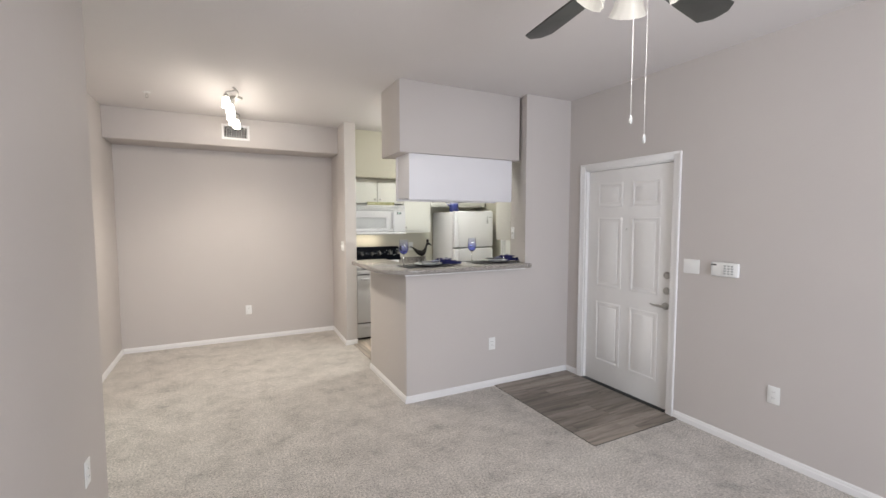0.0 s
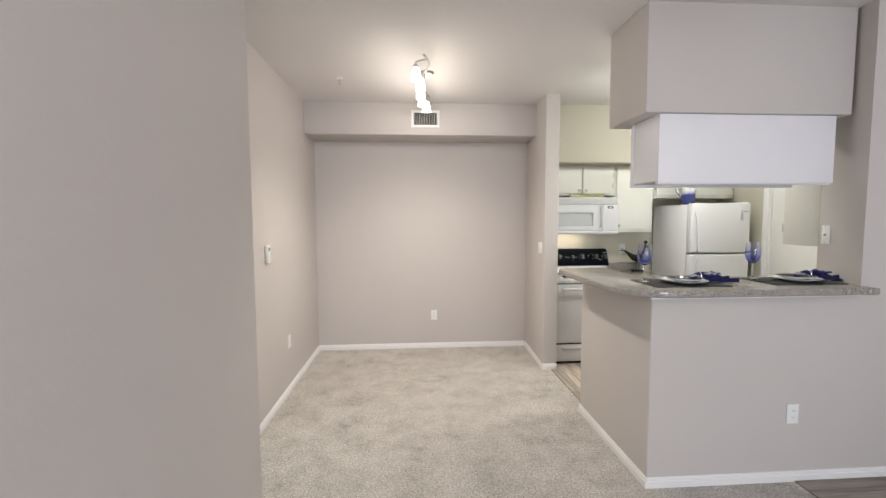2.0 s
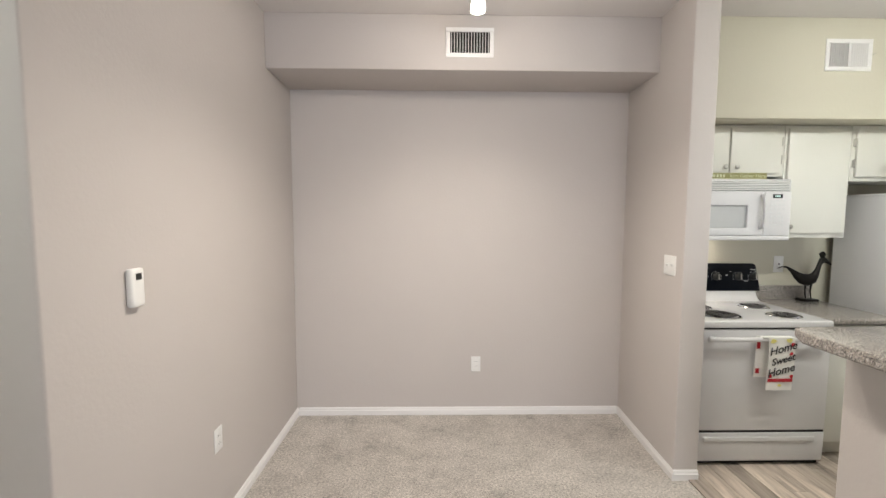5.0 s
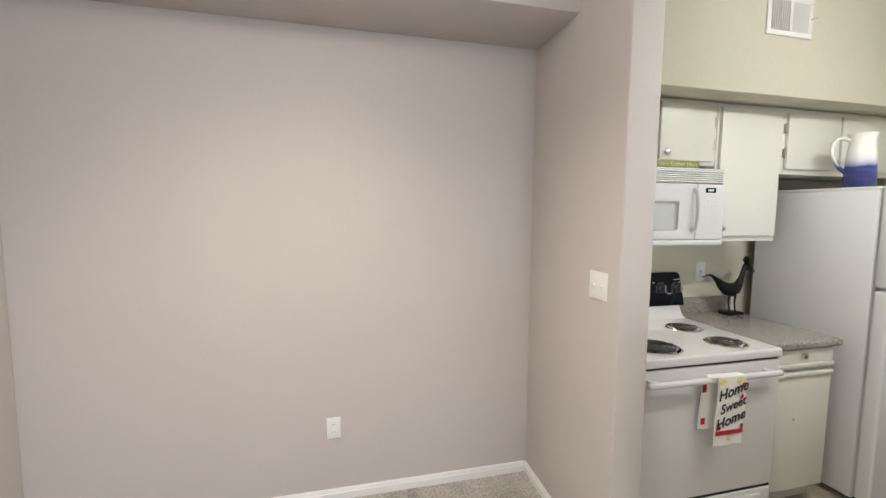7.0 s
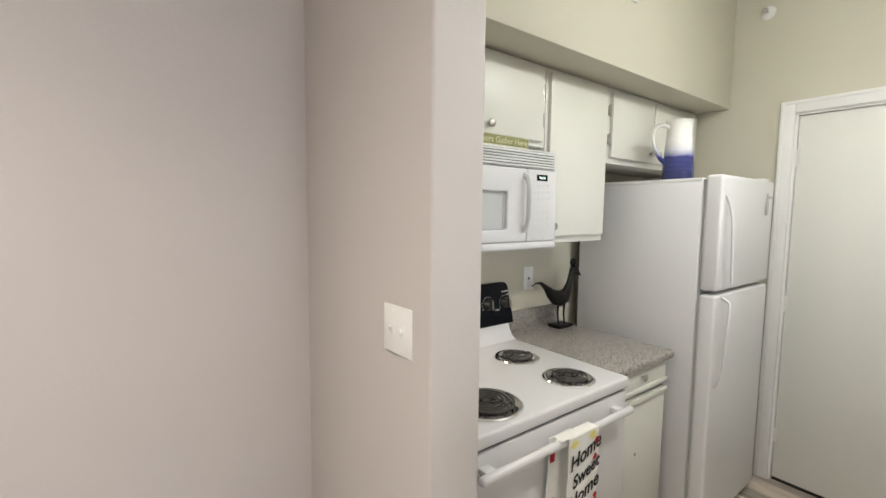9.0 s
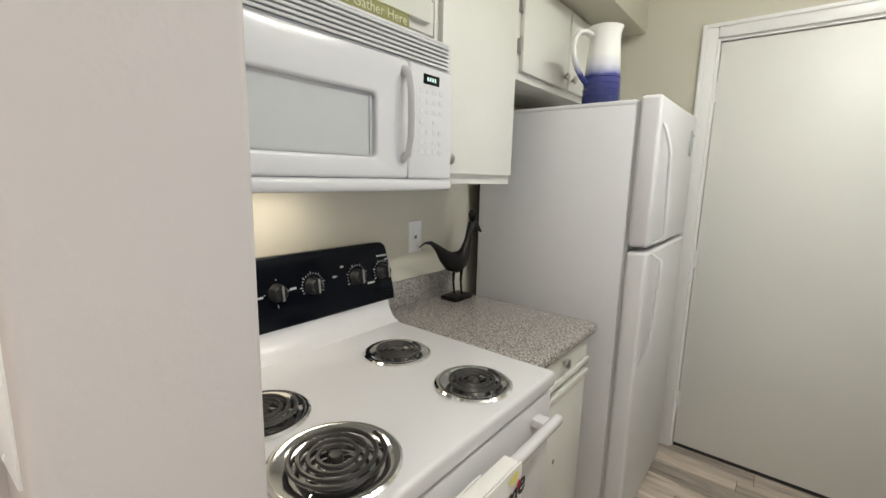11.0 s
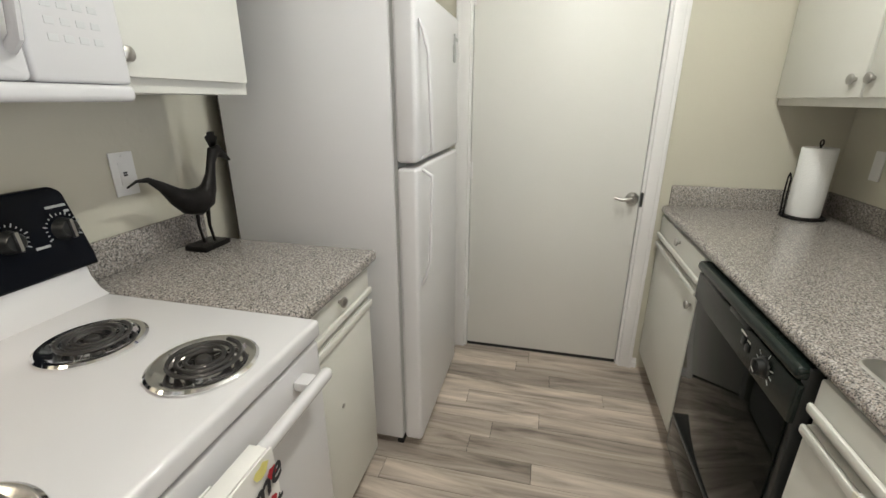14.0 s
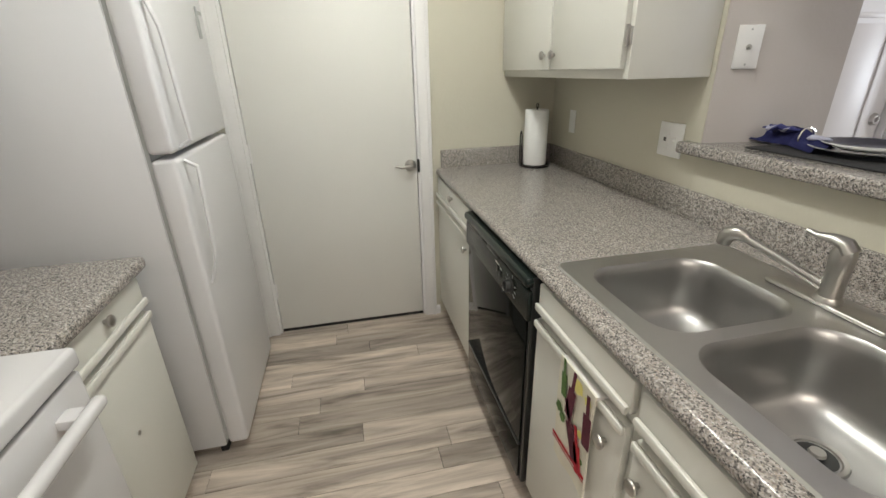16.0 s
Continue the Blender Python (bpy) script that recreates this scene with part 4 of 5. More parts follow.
part("lamp_lens", bx(2.07, 2.23, 5.905, 5.955, MZ0 - 0.004, MZ0 + 0.001, 0.001), glow("lit_cooktop_lens", (1.0, 0.82, 0.55), 6.0), mw)
part("grille_frame", bx(SL, SR, MF + 0.012, MF + 0.046, 1.712, MZ1, 0.006), ENAM, mw)
for i in range(6):
    z = 1.722 + 0.011 * i
    part("louvre", moved(bx(SL + 0.012, SR - 0.016, -0.006, 0.006, -0.0025, 0.0025, 0.001), Matrix.Translation((0, MF + 0.009, z)) @ Matrix.Rotation(radians(28), 4, "X")), PLASTW, mw)
part("grille_gap", bx(SL + 0.012, SR - 0.016, MF + 0.0112, MF + 0.0118, 1.716, 1.783), mat("grey_grille_recess", (0.25, 0.26, 0.27), 0.6), mw)
ring = slab_with_hole(rounded(SL, 2.451, 1.411, 1.7105, 0.012), [rounded(1.905, 2.338, 1.462, 1.612, 0.012)], 0, 0.042)
bmesh.ops.bevel(ring, geom=[e for e in ring.edges if len(e.link_faces) == 2 and e.calc_face_angle(0) > 1.2 and abs(e.verts[0].co.z - e.verts[1].co.z) < 1e-6 and e.verts[0].co.z < 0.01], offset=0.009, segments=3, profile=0.5, affect="EDGES")
dd = part("door", moved(ring, Matrix.Translation((0, MF, 0)) @ Matrix(((1, 0, 0, 0), (0, 0, 1, 0), (0, 1, 0, 0), (0, 0, 0, 1)))), ENAM, mw)
part("window", bx(1.897, 2.346, MF + 0.016, MF + 0.030, 1.454, 1.620), GREYWIN, dd, "pale grey screened window")
part("window_gasket", join(bx(2.326, 2.332, MF + 0.013, MF + 0.0157, 1.465, 1.609), bx(1.91, 2.326, MF + 0.013, MF + 0.0157, 1.464, 1.468)), GREYPR, dd)
part("bottom_bar", bx(SL - 0.001, SR + 0.001, MF - 0.004, MF + 0.045, MZ0 - 0.002, 1.410, 0.012, 4), ENAM, mw)
part("handle", tube([(2.430, MF + 0.002, 1.460), (2.428, MF - 0.022, 1.476), (2.426, MF - 0.034, 1.52), (2.426, MF - 0.036, 1.57), (2.426, MF - 0.034, 1.62), (2.428, MF - 0.022, 1.668), (2.430, MF + 0.002, 1.684)], 0.0125, 10, 0.75), ENAM, dd, "white curved grab handle")
cp = part("control_panel", bx(2.4525, SR, MF + 0.001, MF + 0.0445, 1.411, 1.7105, 0.008, 3), ENAM, mw)
dsp = part("display", bx(2.506, 2.572, MF - 0.0005, MF + 0.003, 1.664, 1.690, 0.001), BLACKG, cp, "dark clock display")
part("digits", join(*[bx(2.520 + 0.010 * i, 2.526 + 0.010 * i, MF - 0.0012, MF - 0.0006, 1.672, 1.682) for i in range(4)]), DISPLAY, dsp, "teal lit digits")
KEYPR = mat("pale_grey_key_print", (0.58, 0.59, 0.60), 0.5)
for r in range(7):
    for cidx in range(4):
        if r == 3 and cidx % 2:
            continue
        part("key", bx(2.492 + 0.027 * cidx, 2.509 + 0.027 * cidx, MF + 0.0002, MF + 0.0012, 1.640 - 0.027 * r, 1.652 - 0.027 * r, 0.0004, 1), KEYPR, cp)

sg = thing("sign", (2.29, MF + 0.035, MZ1), "small olive wooden sign with pale painted words on the microwave", "sign")
part("board", bx(2.075, 2.478, MF + 0.028, MF + 0.040, MZ1 + 0.0005, MZ1 + 0.042, 0.001), SIGN, sg)
letters("lettering", "kers Gather Here", 0.034, Matrix.Translation((2.345, MF + 0.0272, MZ1 + 0.021)) @ FACE_S, SIGNLT, sg)
part("worn_words", join(*[bx(2.086 + 0.022 * i, 2.10 + 0.022 * i, MF + 0.0268, MF + 0.0278, MZ1 + 0.011, MZ1 + 0.031) for i in range(5)]), SIGNLT, sg)
part("border", join(bx(2.075, 2.478, MF + 0.0262, MF + 0.0279, MZ1 + 0.001, MZ1 + 0.0035), bx(2.075, 2.478, MF + 0.0262, MF + 0.0279, MZ1 + 0.039, MZ1 + 0.0415)), SIGNLT, sg)

# ---- refrigerator ----
FL, FR, FB = 3.210, 3.862, 5.335
fr = thing("refrigerator", ((FL + FR) / 2, 5.66, 0.006), "white top-freezer refrigerator with textured doors", "refrigerator")
part("body", bx(FL + 0.003, FR - 0.003, FB, 5.972, 0.045, 1.682, 0.006), FRIDGE, fr)
# near-black sheet added to darken the shaded gap between refrigerator and wall
part("rear_gap_shade", bx(FL + 0.020, FR - 0.020, 5.9725, 5.990, 0.10, 1.60, 0.003), DARK, fr, "dark sheet for the shade in the gap behind the refrigerator")
part("top_cap", bx(FL + 0.003, FR - 0.003, FB + 0.002, 5.968, 1.680, 1.697, 0.004), FRIDGE, fr)
part("gasket", bx(FL + 0.014, FR - 0.014, FB - 0.012, FB + 0.001, 0.07, 1.69), GREYPR, fr)
part("kick_grille", bx(FL + 0.02, FR - 0.02, FB + 0.004, FB + 0.03, 0.0065, 0.06), DARK, fr)
fz = part("freezer_door", bx(FL, FR, 5.252, FB - 0.012, 1.186, 1.708, 0.014, 4), FRIDGE, fr)
fd = part("fridge_door", bx(FL, FR, 5.252, FB - 0.012, 0.055, 1.170, 0.014, 4), FRIDGE, fr)
part("hinge_cap", bx(FR - 0.09, FR - 0.01, 5.275, 5.36, 1.6975, 1.720, 0.006), PLASTW, fr)


def grab(parent, z_out, z_in):
    """Bowed pull strip: its outer end lies flat on the door's edge, its inner end stands out by the door gap."""
    pts, n = [], 20
    for i in range(n + 1):
        u = i / n
        rise = min(1.0, u / 0.22) ** 0.7 * (1.0 if u < 0.93 else math.sqrt(max(0.0, 1 - ((u - 0.93) / 0.07) ** 2)))
        pts.append((3.250 + 0.022 * u, 5.250 - 0.036 * rise * (0.75 + 0.25 * u), z_out + (z_in - z_out) * u))
    part("handle", tube(pts, [0.005] + [0.007] * (n - 1) + [0.006], 12, 1.3), FRIDGE, parent, "white bowed pull handle")


grab(fz, 1.615, 1.198)
grab(fd, 0.74, 1.158)
solo("bottle_magnet", join(bx(3.748, 3.776, 5.2450, 5.2515, 1.530, 1.598, 0.006), bx(3.756, 3.768, 5.2450, 5.2515, 1.594, 1.640, 0.004)), GREYPR, (3.762, 5.251, 1.53), "grey wine bottle magnet on the freezer door", "magnet")
solo("nameplate_badge", bx(3.785, 3.835, 5.2495, 5.2518, 1.615, 1.628, 0.002), GREYPR, (3.81, 5.2518, 1.615), "small grey badge on the freezer door", "badge")

# ---- jug ----
jg = thing("pitcher", (3.335, 5.505, 1.6975), "white ceramic pitcher with cobalt blue base on the refrigerator", "pitcher")
part("body", lathe([(0, 0), (0.066, 0), (0.070, 0.006), (0.069, 0.05), (0.066, 0.11), (0.061, 0.17), (0.056, 0.23), (0.056, 0.262), (0.060, 0.280), (0.064, 0.290), (0.060, 0.289), (0.052, 0.265), (0.052, 0.22), (0.060, 0.02), (0, 0.012)], (3.335, 5.505, 1.6975), 40), GLAZE, jg)
JD = Vector((-0.76, 0.65, 0))
part("handle", tube([Vector((3.335, 5.505, z)) + JD * d for d, z in ((0.052, 1.955), (0.078, 1.968), (0.104, 1.964), (0.122, 1.942), (0.127, 1.908), (0.121, 1.870), (0.106, 1.834), (0.086, 1.804), (0.062, 1.782))], [0.011, 0.011, 0.0105, 0.010, 0.0095, 0.0095, 0.0095, 0.010, 0.011], 10, 1.35), GLAZE, jg)
for i, z in enumerate((0.04, 0.062, 0.084, 0.106)):
    part("ridge", lathe([(0.0695 - 0.05 * max(0, z - 0.05), -0.002), (0.0715 - 0.05 * max(0, z - 0.05), 0.0), (0.0695 - 0.05 * max(0, z - 0.05), 0.002)], (3.335, 5.505, 1.6975 + z), 40), GLAZE, jg)

# ---- iron bird ----
bd = thing("bird_sculpture", (3.007, 5.927, 0.9145), "blackened iron bird figurine on a small plinth", "figurine")
BX, BY, BZ = 3.007, 5.927, 0.9145
bs = lambda dx, z: (BX + dx, BY - 0.02 * dx, BZ + z)
body = tube([bs(-0.235, 0.243), bs(-0.205, 0.256), bs(-0.17, 0.254), bs(-0.13, 0.228), bs(-0.09, 0.192), bs(-0.05, 0.166), bs(-0.012, 0.157), bs(0.022, 0.167), bs(0.046, 0.196), bs(0.062, 0.235), bs(0.074, 0.275), bs(0.088, 0.304), bs(0.108, 0.306), bs(0.134, 0.290), bs(0.160, 0.270)],
            [0.0025, 0.004, 0.008, 0.015, 0.028, 0.040, 0.046, 0.041, 0.027, 0.018, 0.016, 0.021, 0.021, 0.012, 0.004], 14, 0.75)
crest = join(*[moved(bx(-0.008, 0.008, -0.002, 0.002, 0, h, 0.002), Matrix.Translation((BX + 0.093, BY, BZ + 0.312)) @ Matrix.Rotation(radians(q), 4, "Y")) for q, h in ((-26, 0.050), (-9, 0.058), (9, 0.058), (26, 0.048))])
legs = join(*[tube([(BX + dx, BY + dy, BZ + 0.130), (BX + dx - 0.004, BY + dy, BZ + 0.075), (BX + dx + 0.006, BY + dy, BZ + 0.018)], [0.0075, 0.0050, 0.0042], 8) for dx, dy in ((-0.010, 0.010), (0.012, -0.012))])
part("sculpture", join(body, crest, legs, bx(BX - 0.058, BX + 0.058, BY - 0.040, BY + 0.040, BZ + 0.0005, BZ + 0.018, 0.003)), IRON, bd)

# ---- dishwasher ----
DL, DR_, DF = 2.744, 3.388, 4.297
dw = thing("dishwasher", ((DL + DR_) / 2, 3.97, 0.006), "black built-in dishwasher with glossy door", "dishwasher")
part("tub", bx(DL + 0.06, DR_, KF_IN + 0.05, DF - 0.03, 0.10, 0.872), DARK, dw)
for x0 in (DL, DR_ - 0.022):
    part("side_edge", bx(x0, x0 + 0.022, DF - 0.03, DF - 0.004, 0.10, 0.872, 0.003), BLACKP, dw)
pnl = part("control_panel", bx(DL + 0.004, DR_ - 0.004, DF - 0.03, DF + 0.008, 0.735, 0.832, 0.006, 3), GREENB, dw, "dark green-black control fascia with dial")
part("top_rail", bx(DL + 0.002, DR_ - 0.002, DF - 0.03, DF + 0.018, 0.842, 0.873, 0.012, 4), GREENB, dw, "rounded dark top rail")
part("grip_slot", bx(DL + 0.006, DR_ - 0.006, DF - 0.03, DF - 0.006, 0.8325, 0.8415), DARK, dw)
part("latch", join(bx(DL + 0.24, DL + 0.36, DF + 0.0005, DF + 0.012, 0.826, 0.8405, 0.003), bx(DL + 0.42, DR_ - 0.05, DF - 0.002, DF + 0.0105, 0.829, 0.8412, 0.002)), BLACKP, pnl, "black door latch")
DIALP = Matrix.Translation((DL + 0.135, DF + 0.0082, 0.788)) @ Matrix.Rotation(radians(-90), 4, "X")
dial = part("dial", moved(join(lathe([(0.027, 0.0), (0.026, 0.004), (0.021, 0.006), (0.019, 0.020), (0, 0.021)], (0, 0, 0), 28), bx(-0.004, 0.004, -0.018, 0.018, 0.019, 0.027, 0.002)), DIALP), BLACKP, pnl, "black cycle dial")
part("pointer", moved(bx(-0.0012, 0.0012, 0.002, 0.018, 0.0271, 0.0277), DIALP @ Matrix.Rotation(radians(70), 4, "Z")), WHITEPR, dial)
for q in (-40, -12, 16, 140, 168, 196, 250):
    part("dial_mark", moved(bx(0.030, 0.043, -0.0013, 0.0013, 0, 0.0007), DIALP @ Matrix.Rotation(radians(q), 4, "Z")), GREYPR, pnl)
for i, (q, z) in enumerate(((0.215, 0.775), (0.240, 0.782))):
    part("button", bx(DL + q, DL + q + 0.018, DF + 0.0078, DF + 0.0125, z, z + 0.020, 0.002), BLACKP, pnl)
    part("caption", bx(DL + q, DL + q + 0.018, DF + 0.0081, DF + 0.0087, z + 0.026, z + 0.030), WHITEPR, pnl)
part("nameplate", bx(DL + 0.255, DL + 0.275, DF + 0.0081, DF + 0.0087, 0.808, 0.814), WHITEPR, pnl)
part("door", bx(DL + 0.022, DR_ - 0.022, DF - 0.029, DF + 0.002, 0.262, 0.734, 0.002), DWDOOR, dw, "glossy black door panel")
part("trim_strip", bx(DL + 0.022, DR_ - 0.022, DF - 0.029, DF + 0.005, 0.250, 0.2615, 0.002), BLACKP, dw)
part("access_panel", bx(DL + 0.022, DR_ - 0.022, DF - 0.029, DF + 0.001, 0.105, 0.2495, 0.002), DWDOOR, dw)
part("kick_plate", bx(DL, DR_, DF - 0.08, DF - 0.07, 0.0065, 0.105), DARK, dw)

# ---- sink ----
sk = thing("sink", ((SX0 + SX1) / 2, 3.95, 0.914), "brushed stainless double-bowl drop-in sink", "sink")


def bowl(x0, x1, y0, y1, depth, r):
    bm = bmesh.new()
    rings = []
    zb = 0.918 - depth
    prof = [(0.0, 0.9185, r), (0.002, 0.9165, r), (0.006, 0.910, r), (0.010, 0.895, r), (0.014, 0.85, r), (0.018, zb + 0.055, r)]
    prof += [(0.018 + 0.055 * (1 - math.cos(radians(q))), zb + 0.055 * (1 - math.sin(radians(q))), r * (1 - 0.15 * q / 90)) for q in (15, 30, 45, 60, 75, 90)]
    prof += [(0.10, zb - 0.001, r * 0.7), (0.13, zb - 0.0022, r * 0.5), (0.155, zb - 0.003, r * 0.25)]
    for ins, z, rr in prof:
        rings.append([bm.verts.new((x, y, z)) for x, y in rounded(x0 + ins, x1 - ins, y0 + ins, y1 - ins, rr)])
    k = len(rings[0])
    for a, b in zip(rings, rings[1:]):
        for i in range(k):
            bm.faces.new((a[i], a[(i + 1) % k], b[(i + 1) % k], b[i]))
    bm.faces.new(rings[-1])
    bmesh.ops.recalc_face_normals(bm, faces=bm.faces[:])
    bmesh.ops.reverse_faces(bm, faces=bm.faces[:])
    return bm


BOWLS = ((2.368, 2.680, 3.845, 4.192), (1.990, 2.332, 3.845, 4.192))
rimm = bmesh.new()
outer = [rimm.verts.new((x, y, 0.9185)) for x, y in rounded(SX0, SX1, SY0, SY1, 0.03)]
edges = [rimm.edges.new((outer[i], outer[(i + 1) % len(outer)])) for i in range(len(outer))]
for b4 in BOWLS:
    inn = [rimm.verts.new((x, y, 0.9185)) for x, y in rounded(*b4, 0.075)]
    edges += [rimm.edges.new((inn[i], inn[(i + 1) % len(inn)])) for i in range(len(inn))]
bmesh.ops.triangle_fill(rimm, edges=edges, use_beauty=True, normal=(0, 0, 1))
low = [rimm.verts.new((x, y, 0.9145)) for x, y in rounded(SX0 - 0.004, SX1 + 0.004, SY0 - 0.004, SY1 + 0.004, 0.034)]
for i in range(len(outer)):
    rimm.faces.new((outer[i], low[i], low[(i + 1) % len(low)], outer[(i + 1) % len(outer)]))
bmesh.ops.recalc_face_normals(rimm, faces=rimm.faces[:])
part("rim", rimm, STEELF, sk, "flat stainless rim")
for b4 in BOWLS:
    bw = part("bowl", bowl(*b4, 0.17, 0.075), STEEL, sk, "deep brushed stainless bowl")
    bc = ((b4[0] + b4[1]) / 2 + 0.030, (b4[2] + b4[3]) / 2 - 0.030, 0.7478)
    part("drain", join(lathe([(0.048, 0.0), (0.046, 0.0035), (0.038, 0.002), (0.033, -0.008)], bc, 32), lathe([(0.014, 0.006), (0.012, 0.012), (0, 0.012)], bc, 16)), NICKEL, bw)
    part("drain_cup", lathe([(0.033, -0.0005), (0.020, 0.0005), (0, 0.0005)], bc, 24), BLACKP, bw)
fc = thing("faucet", (2.388, 3.782, 0.919), "satin nickel single-lever kitchen faucet with pull-out spout", "faucet")
FX, FY, FZ = 2.388, 3.782, 0.919
part("deck_plate", moved(bx(-0.125, 0.125, -0.027, 0.027, 0, 0.010, 0.006, 3), Matrix.Translation((FX, FY, FZ + 0.0002))), NICKEL, fc)
part("body", lathe([(0, 0.0), (0.027, 0.010), (0.026, 0.016), (0.0215, 0.022), (0.0205, 0.085), (0.022, 0.092), (0.0222, 0.120), (0.018, 0.130), (0, 0.134)], (FX, FY, FZ), 28), NICKEL, fc)
SPOUT = lambda d, z: (FX + 0.92 * d, FY + 0.39 * d, FZ + z)
part("spout", tube([SPOUT(0.008, 0.036), SPOUT(0.06, 0.056), SPOUT(0.12, 0.079), SPOUT(0.175, 0.098)], [0.0120, 0.0100, 0.0092, 0.0092], 16), NICKEL, fc)
part("spray_head", tube([SPOUT(0.168, 0.095), SPOUT(0.180, 0.103), SPOUT(0.196, 0.106), SPOUT(0.210, 0.101), SPOUT(0.219, 0.087), SPOUT(0.221, 0.073)], [0.009, 0.0145, 0.0175, 0.0185, 0.0175, 0.016], 18), NICKEL, fc, "rounded nickel pull-out spray head")
part("lever", tube([(FX - 0.012, FY, FZ + 0.122), (FX + 0.002, FY + 0.001, FZ + 0.138), (FX + 0.024, FY + 0.006, FZ + 0.144), (FX + 0.052, FY + 0.013, FZ + 0.142), (FX + 0.072, FY + 0.017, FZ + 0.148)], [0.015, 0.014, 0.010, 0.0065, 0.0045], 14, 1.5), NICKEL, fc)

# towel on the sink door
SYD = YF + 0.012
t2 = thing("dish_towel", (2.46, SYD, 0.50), "cream dish towel printed with wine bottles over the cabinet door", "towel")
part("cloth", cloth(2.394, 2.545, 0.478, 0.772, SYD + 0.0055, 0.0025), mat("cream_cotton", (0.74, 0.71, 0.60), 0.92, vary=0.08, scale=30, bump=0.5, bump_scale=700), t2)
part("fold", bx(2.394, 2.545, YF - 0.012, SYD + 0.007, 0.7625, 0.7712, 0.003), CLOTH, t2)
ys = SYD + 0.0112


def bottle_print(x, z, s, tilt, m_):
    s *= 1.3
    b = join(bx(-0.012 * s, 0.012 * s, 0, 0.0006, -0.05 * s, 0.015 * s), bx(-0.005 * s, 0.005 * s, 0, 0.0006, 0.0150 * s, 0.055 * s))
    return part("bottle_print", moved(b, Matrix.Translation((x, ys, z + 0.014)) @ Matrix.Rotation(radians(tilt), 4, "Y")), m_, t2)


bottle_print(2.515, 0.712, 0.75, 5, GRNCL)
bottle_print(2.478, 0.690, 1.0, -6, PURCL)
bottle_print(2.408, 0.675, 1.0, 4, PURCL)
bottle_print(2.465, 0.598, 1.1, 24, PURCL)
bottle_print(2.432, 0.570, 0.9, 14, REDCL)
for i, (px_, pz_, r_, m_) in enumerate(((2.525, 0.622, 0.016, GRNCL), (2.507, 0.605, 0.014, GRNCL), (2.413, 0.56, 0.010, GRNCL), (2.455, 0.735, 0.02, YELCL), (2.415, 0.728, 0.014, YELCL), (2.43, 0.625, 0.012, YELCL))):
    part("fruit_print", blot(px_, pz_ + 0.014, r_, r_, ys + 0.0004, 40 + i), m_, t2)
part("red_band", join(bx(2.393, 2.544, ys, ys + 0.0006, 0.536, 0.545), bx(2.393, 2.544, ys, ys + 0.0006, 0.528, 0.531)), REDCL, t2)

# paper towel holder
pt = thing("paper_towel_holder", (3.925, 3.775, 0.9145), "black wire paper towel stand with a white roll", "paper towel holder")
PX, PY, PZ = 3.925, 3.775, 0.9145
ring = [(PX + 0.075 * math.cos(radians(a)), PY + 0.075 * math.sin(radians(a)), PZ + 0.006) for a in range(0, 360, 15)]
part("base_ring", join(tube(ring, 0.0055, 8, closed=True), tube([(PX - 0.073, PY, PZ + 0.006), (PX + 0.073, PY, PZ + 0.006)], 0.004, 6)), IRON, pt)
part("post", join(tube([(PX, PY, PZ + 0.006), (PX, PY, PZ + 0.30)], 0.004, 8), tube([(PX + 0.011 * math.cos(radians(a)), PY, PZ + 0.309 + 0.011 * math.sin(radians(a))) for a in range(0, 360, 24)], 0.003, 6, closed=True)), IRON, pt)
part("side_arm", tube([(PX + 0.012, PY + 0.075, PZ + 0.006), (PX + 0.012, PY + 0.080, PZ + 0.10), (PX + 0.012, PY + 0.080, PZ + 0.165), (PX + 0.0, PY + 0.081, PZ + 0.185), (PX - 0.012, PY + 0.080, PZ + 0.165), (PX - 0.012, PY + 0.080, PZ + 0.10), (PX - 0.012, PY + 0.075, PZ + 0.006)], 0.0035, 8), IRON, pt)
part("paper_roll", lathe([(0.020, 0.012), (0.058, 0.012), (0.060, 0.016), (0.060, 0.286), (0.058, 0.290), (0.020, 0.290), (0.020, 0.012)], (PX, PY, PZ), 40), PAPER, pt, "white paper towel roll")


ORIGIN = LIVING


# ---- plates, glasses, napkins on the bar ----
def wine_glass(x, y, label):
    g = thing("wine_glass", (x, y, 1.1705), label, "wine glass", "place settings on the bar")
    part("bowl", lathe([(0.0055, 0.100), (0.016, 0.104), (0.030, 0.116), (0.040, 0.138), (0.0425, 0.160), (0.040, 0.195), (0.0355, 0.232), (0.0345, 0.232), (0.039, 0.195), (0.0413, 0.160), (0.0388, 0.139), (0.029, 0.118), (0.015, 0.107), (0, 0.105)], (x, y, 1.1705), 36), BLUEG, g, "clear bowl shading to cobalt blue")
    part("stem", lathe([(0.0, 0.0), (0.036, 0.0), (0.036, 0.0015), (0.020, 0.004), (0.007, 0.010), (0.0040, 0.03), (0.0038, 0.08), (0.0055, 0.0995), (0, 0.0995)], (x, y, 1.1705), 28), CLEAR, g, "clear glass stem and foot")
    return g


